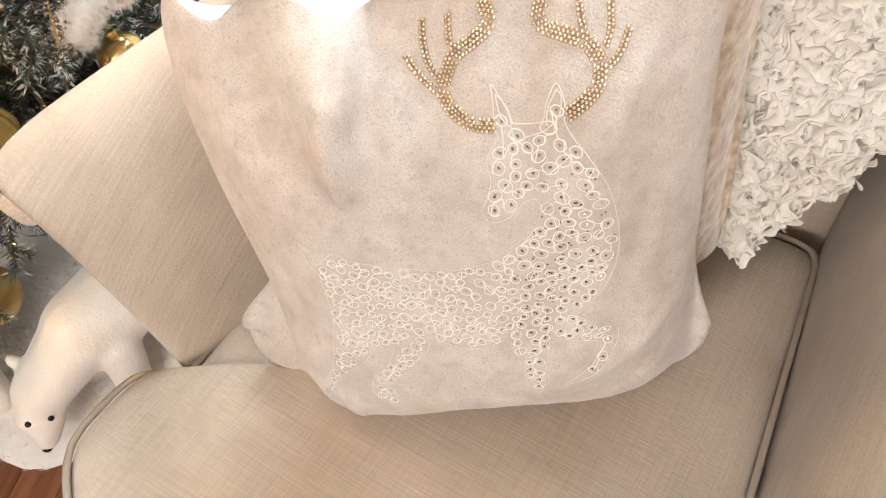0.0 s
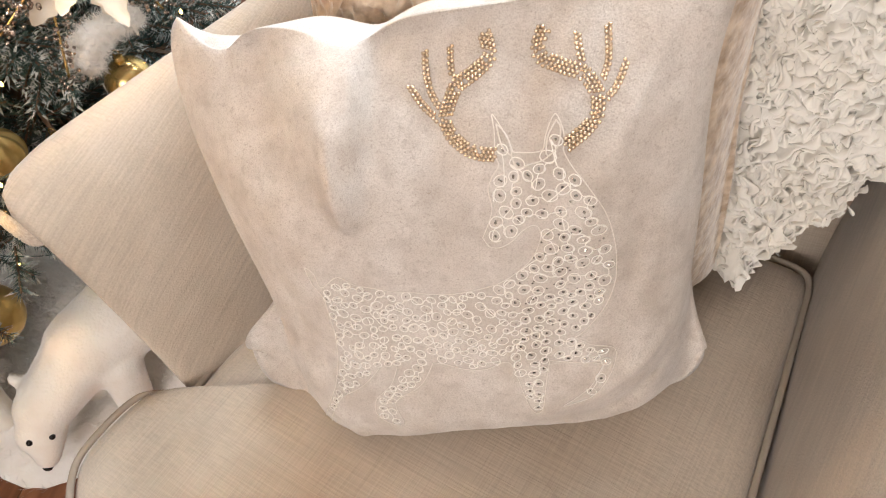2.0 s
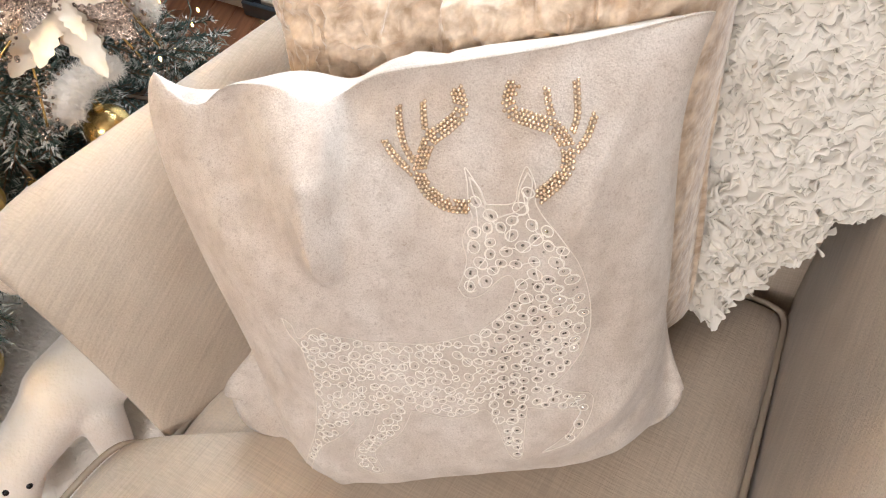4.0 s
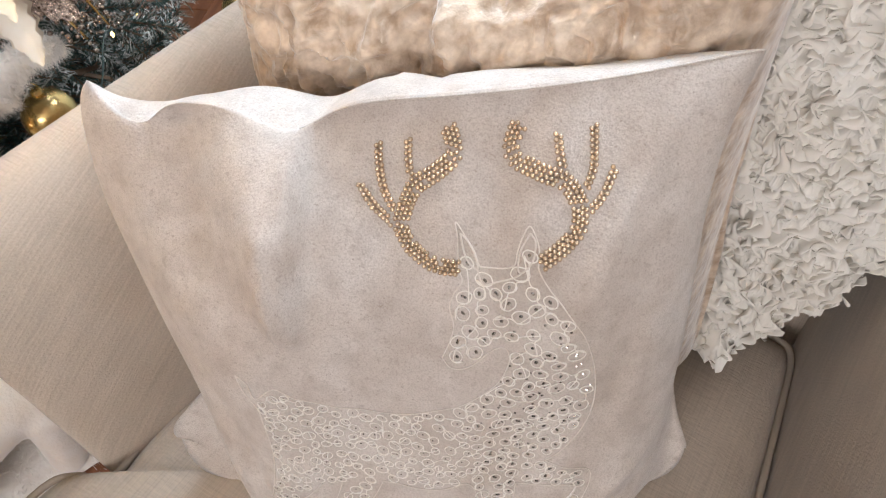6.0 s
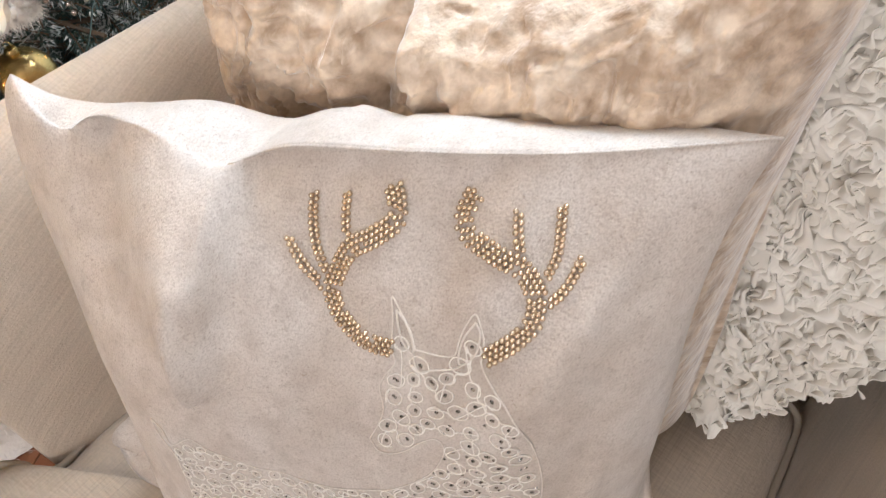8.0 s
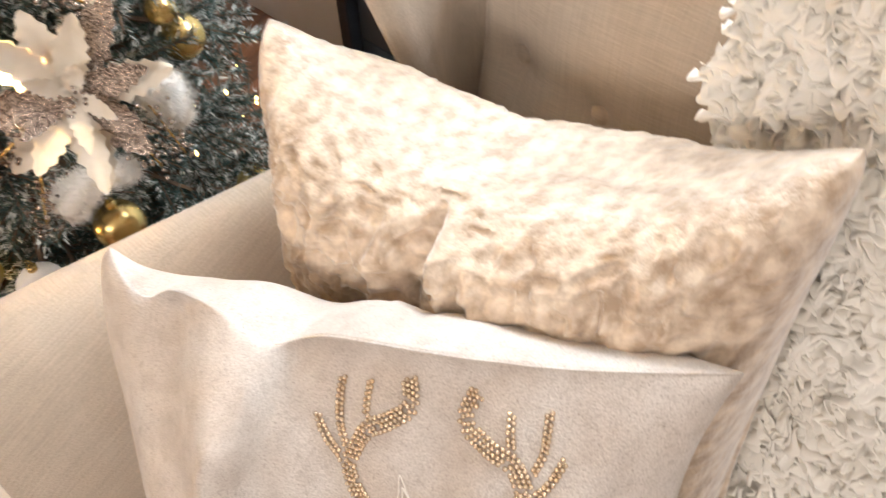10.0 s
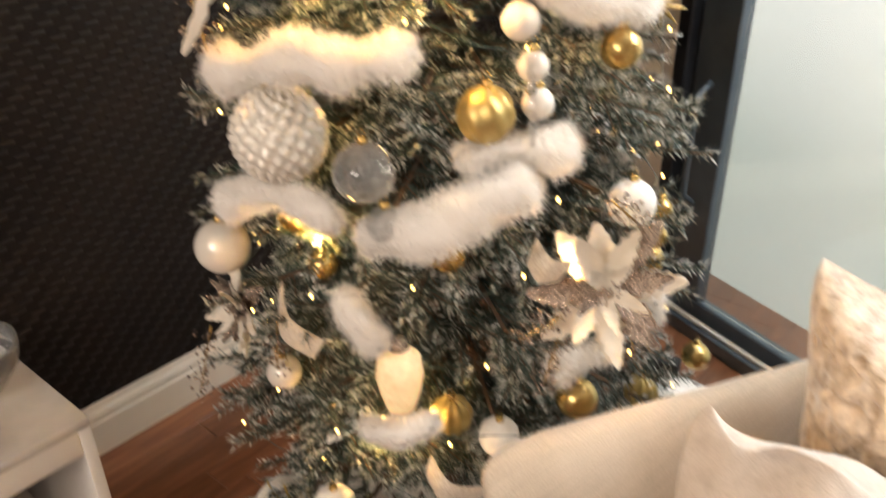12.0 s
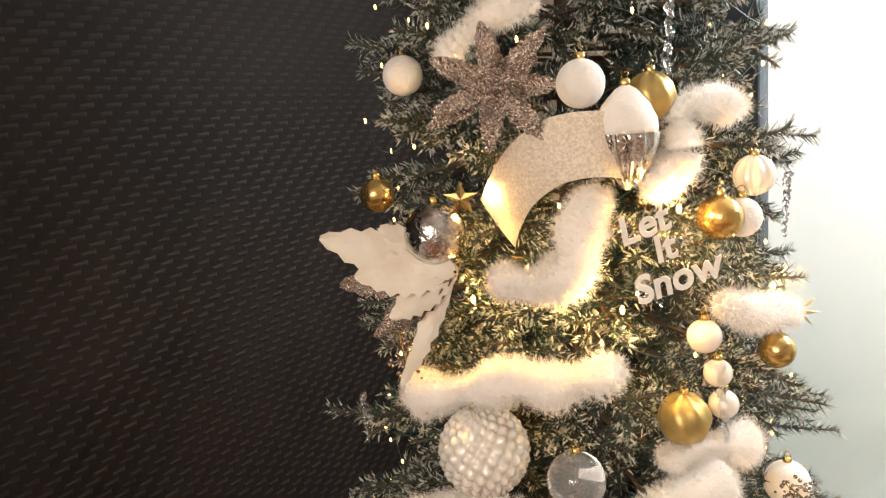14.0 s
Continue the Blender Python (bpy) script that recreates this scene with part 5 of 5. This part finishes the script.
def plush(name, blobs, eyes, label):
    """One plain plush body melted together from soft masses, with bead eyes and nose."""
    bm = bmesh.new()
    for (a, b, r0, r1) in blobs:
        a, b = Vector(a), Vector(b)
        for i in range(7):
            t = i / 6
            bmesh.ops.create_icosphere(bm, subdivisions=2, radius=r0 + (r1 - r0) * t, matrix=Matrix.Translation(a.lerp(b, t)))
    me = bpy.data.meshes.new(name)
    bm.to_mesh(me)
    bm.free()
    tmp = bpy.data.objects.new(name, me)
    scene.collection.objects.link(tmp)
    md = tmp.modifiers.new("melt", "REMESH")
    md.mode, md.voxel_size = "VOXEL", 0.006
    sm = tmp.modifiers.new("relax", "SMOOTH")
    sm.iterations, sm.factor = 12, 0.6
    bpy.context.view_layer.update()
    body = bpy.data.meshes.new_from_object(tmp.evaluated_get(bpy.context.evaluated_depsgraph_get()))
    bpy.data.objects.remove(tmp)
    body.materials.clear()
    body.materials.append(M["bear"])
    body.materials.append(M["black"])
    bm = bmesh.new()
    bm.from_mesh(body)
    for at, r in eyes:
        made = bmesh.ops.create_icosphere(bm, subdivisions=2, radius=r, matrix=Matrix.Translation(at))
        for p in made["verts"]:
            for q in p.link_faces:
                q.material_index = 1
    bm.to_mesh(body)
    bm.free()
    smooth(body)
    return tagged(new(name, body), label, "plush toy")


plush("plush_bear", [
    ((-0.600, 1.045, 0.205), (-0.680, 0.955, 0.195), 0.088, 0.075),
    ((-0.680, 0.955, 0.195), (-0.745, 0.855, 0.155), 0.070, 0.052),
    ((-0.745, 0.855, 0.150), (-0.757, 0.825, 0.125), 0.048, 0.042),
    ((-0.748, 0.822, 0.120), (-0.752, 0.797, 0.088), 0.036, 0.024),
    ((-0.715, 0.975, 0.160), (-0.745, 0.965, 0.035), 0.042, 0.034),
    ((-0.630, 0.935, 0.160), (-0.640, 0.915, 0.035), 0.042, 0.034),
    ((-0.620, 1.085, 0.160), (-0.640, 1.085, 0.035), 0.045, 0.036),
    ((-0.545, 1.020, 0.160), (-0.545, 1.010, 0.035), 0.045, 0.036),
    ((-0.715, 0.885, 0.195), (-0.712, 0.887, 0.200), 0.014, 0.014),
    ((-0.790, 0.890, 0.190), (-0.793, 0.892, 0.195), 0.014, 0.014),
], [((-0.7215, 0.8095, 0.139), 0.0058), ((-0.7515, 0.7945, 0.148), 0.0058), ((-0.752, 0.784, 0.078), 0.0095)],
    "white plush polar bear nosing down beside the armchair")
plush("plush_cub", [
    ((-0.960, 0.960, 0.16), (-0.955, 0.955, 0.26), 0.075, 0.060),
    ((-0.955, 0.940, 0.30), (-0.952, 0.920, 0.31), 0.055, 0.050),
    ((-0.955, 0.880, 0.285), (-0.955, 0.870, 0.283), 0.022, 0.018),
    ((-0.990, 0.920, 0.14), (-1.000, 0.900, 0.05), 0.036, 0.034),
    ((-0.915, 0.915, 0.14), (-0.905, 0.895, 0.05), 0.036, 0.034),
], [((-0.977, 0.873, 0.31), 0.005), ((-0.93, 0.873, 0.31), 0.005), ((-0.955, 0.852, 0.287), 0.006)], "small white plush bear sitting under the tree")

# bare gold twigs by the cub
twig = empty("gold_twig", (-0.85, 0.895, 0.25), label="bare branching gold twig tucked under the tree", category="decoration")
for pts in (((0, 0, 0), (-0.01, 0, 0.06), (-0.045, 0.005, 0.11), (-0.055, 0, 0.16)), ((-0.01, 0, 0.06), (0.02, -0.01, 0.10), (0.03, -0.01, 0.155)), ((0.012, -0.006, 0.09), (0.05, -0.02, 0.12), (0.075, -0.02, 0.125)), ((-0.04, 0.004, 0.10), (-0.08, 0, 0.12), (-0.095, 0, 0.15))):
    v, f = tube(catmull(pts, 6), 0.0045, 7, taper=lambda t: 1 - 0.6 * t)
    part("twig", mesh_of("twig", v, f, M["gold_matte"]), parent=twig)

# fluffy heap by the door, cables
heap = empty("fur_heap", (-0.33, 1.74, 0.0), label="heap of white snow fluff on the floor by the door", category="decoration")
bm = bmesh.new()
bmesh.ops.create_icosphere(bm, subdivisions=4, radius=1)
for p in bm.verts:
    k = 1 + 0.25 * noise.noise(p.co * 3) + 0.1 * noise.noise(p.co * 9)
    p.co = Vector((p.co.x * 0.20 * k, p.co.y * 0.15 * k, max(0.0, 0.10 + p.co.z * 0.13 * k)))
part("fluff", bm, M["fur"], heap)
for k, pts in enumerate(([(-0.52, 2.12, 0.004), (-0.3, 2.05, 0.004), (-0.1, 1.93, 0.004), (0.1, 1.8, 0.004)], [(-0.5, 2.08, 0.004), (-0.25, 1.99, 0.006), (-0.1, 1.85, 0.004), (0.15, 1.7, 0.004)])):
    v, f = tube(catmull(pts, 8), 0.0035, 6)
    tagged(new("floor_cable", mesh_of("floor_cable", v, f, M["cable" if k else "white_cable"])), ("black" if k else "white") + " power cable lying along the door track", "cable")
part_box = tagged(part("power_adapter", box_bm(-0.52, 2.10, 0.03, 0.09, 0.05, 0.05, 0.006), M["cable"]), "black plug-in power adapter on the floor", "power adapter")

# ---- white cabinet ----
cab = empty("white_cabinet", label="white lacquered open cabinet with a marble top", category="cabinet",
            m=Matrix(((-WALL_D.x, -wall_n.x, 0, -1.745), (-WALL_D.y, -wall_n.y, 0, 0.87), (0, 0, 1, 0), (0, 0, 0, 1))))
part("marble_top", box_bm(0.6, 0.245, 0.49, 1.2, 0.49, 0.02, 0.003), M["marble"], cab, "polished white marble top")
part("side_panel", box_bm(0.012, 0.245, 0.24, 0.024, 0.48, 0.48, 0.002), M["white_lacquer"], cab)
part("side_panel", box_bm(1.188, 0.245, 0.24, 0.024, 0.48, 0.48, 0.002), M["white_lacquer"], cab)
part("front_rail", box_bm(0.6, 0.475, 0.45, 1.152, 0.018, 0.058, 0.002), M["white_lacquer"], cab)
part("divider", box_bm(0.45, 0.24, 0.22, 0.02, 0.45, 0.40, 0.002), M["white_lacquer"], cab)
part("bottom_board", box_bm(0.6, 0.24, 0.03, 1.152, 0.46, 0.02, 0.002), M["white_lacquer"], cab)
part("back_panel", box_bm(0.6, 0.008, 0.24, 1.152, 0.012, 0.46), M["white_lacquer"], cab)
bowl = empty("glass_bowl", (-1.52, 0.72, 0.50), label="clear glass bowl on the marble top", category="bowl")
v, f = lathe([(0.04, 0.0), (0.075, 0.02), (0.10, 0.06), (0.105, 0.10), (0.100, 0.10), (0.094, 0.06), (0.07, 0.026), (0.02, 0.012)], 32)
part("bowl", mesh_of("bowl", v, f, M["glass"]), parent=bowl)

# ---- pieces of the setting ----
# woven dashes pressed into the dark paper
verts, faces = [], []
rg = random.Random(77)
length = (left_far - left_near).length
row, zz = 0, 0.165
while zz < CEIL - 0.01:
    s = 2.2 + (row % 3) * 0.02
    while s < length - 0.02:
        o = left_near + WALL_D * s + Vector((0, 0, zz + rg.uniform(-0.001, 0.001)))
        a, b, n = WALL_D * rg.uniform(0.016, 0.020), Vector((0, 0, 0.0062)), wall_n * -0.0022
        k = len(verts)
        sl = Vector((0, 0, 0.003))
        verts += [o - a - b * 0.7 - sl, o + a * 0.9 - b + sl, o + a + b * 0.7 + sl, o - a * 0.9 + b - sl, o - a * 0.6 + n, o + a * 0.6 + n]
        faces += [(k, k + 1, k + 5, k + 4), (k + 1, k + 2, k + 5), (k + 2, k + 3, k + 4, k + 5), (k + 3, k, k + 4)]
        s += 0.06
    zz += 0.0175
    row += 1
dash = part("woven_dashes", mesh_of("woven_dashes", verts, faces, M["dash"], False), parent=bpy.data.objects["wall_west"])
dash["kind"] = "stuff"

# floor boards along the papered wall
rg = random.Random(4)
plank_me = {}
for lane in range(24):
    s = -0.9 - rg.uniform(0, 0.8)
    while s < 2.4:
        ln = rg.choice((0.7, 0.95, 1.2))
        key = ln
        if key not in plank_me:
            bm = box_bm(0, 0, 0, 0.0885, ln - 0.002, 0.012, 0.0015, 1)
            me = bpy.data.meshes.new("plank")
            bm.to_mesh(me)
            bm.free()
            me.materials.append(M["wood"])
            plank_me[key] = me
        at = WALL_P + WALL_D * (s + ln / 2 - 0.1) - wall_n * (0.06 + 0.09 * lane)
        ob = part("plank", plank_me[key], parent=floor)
        ob.matrix_world = Matrix.Translation((at.x, at.y, -0.006)) @ Matrix.Rotation(math.atan2(WALL_D.y, WALL_D.x) - math.pi / 2, 4, "Z")
        s += ln
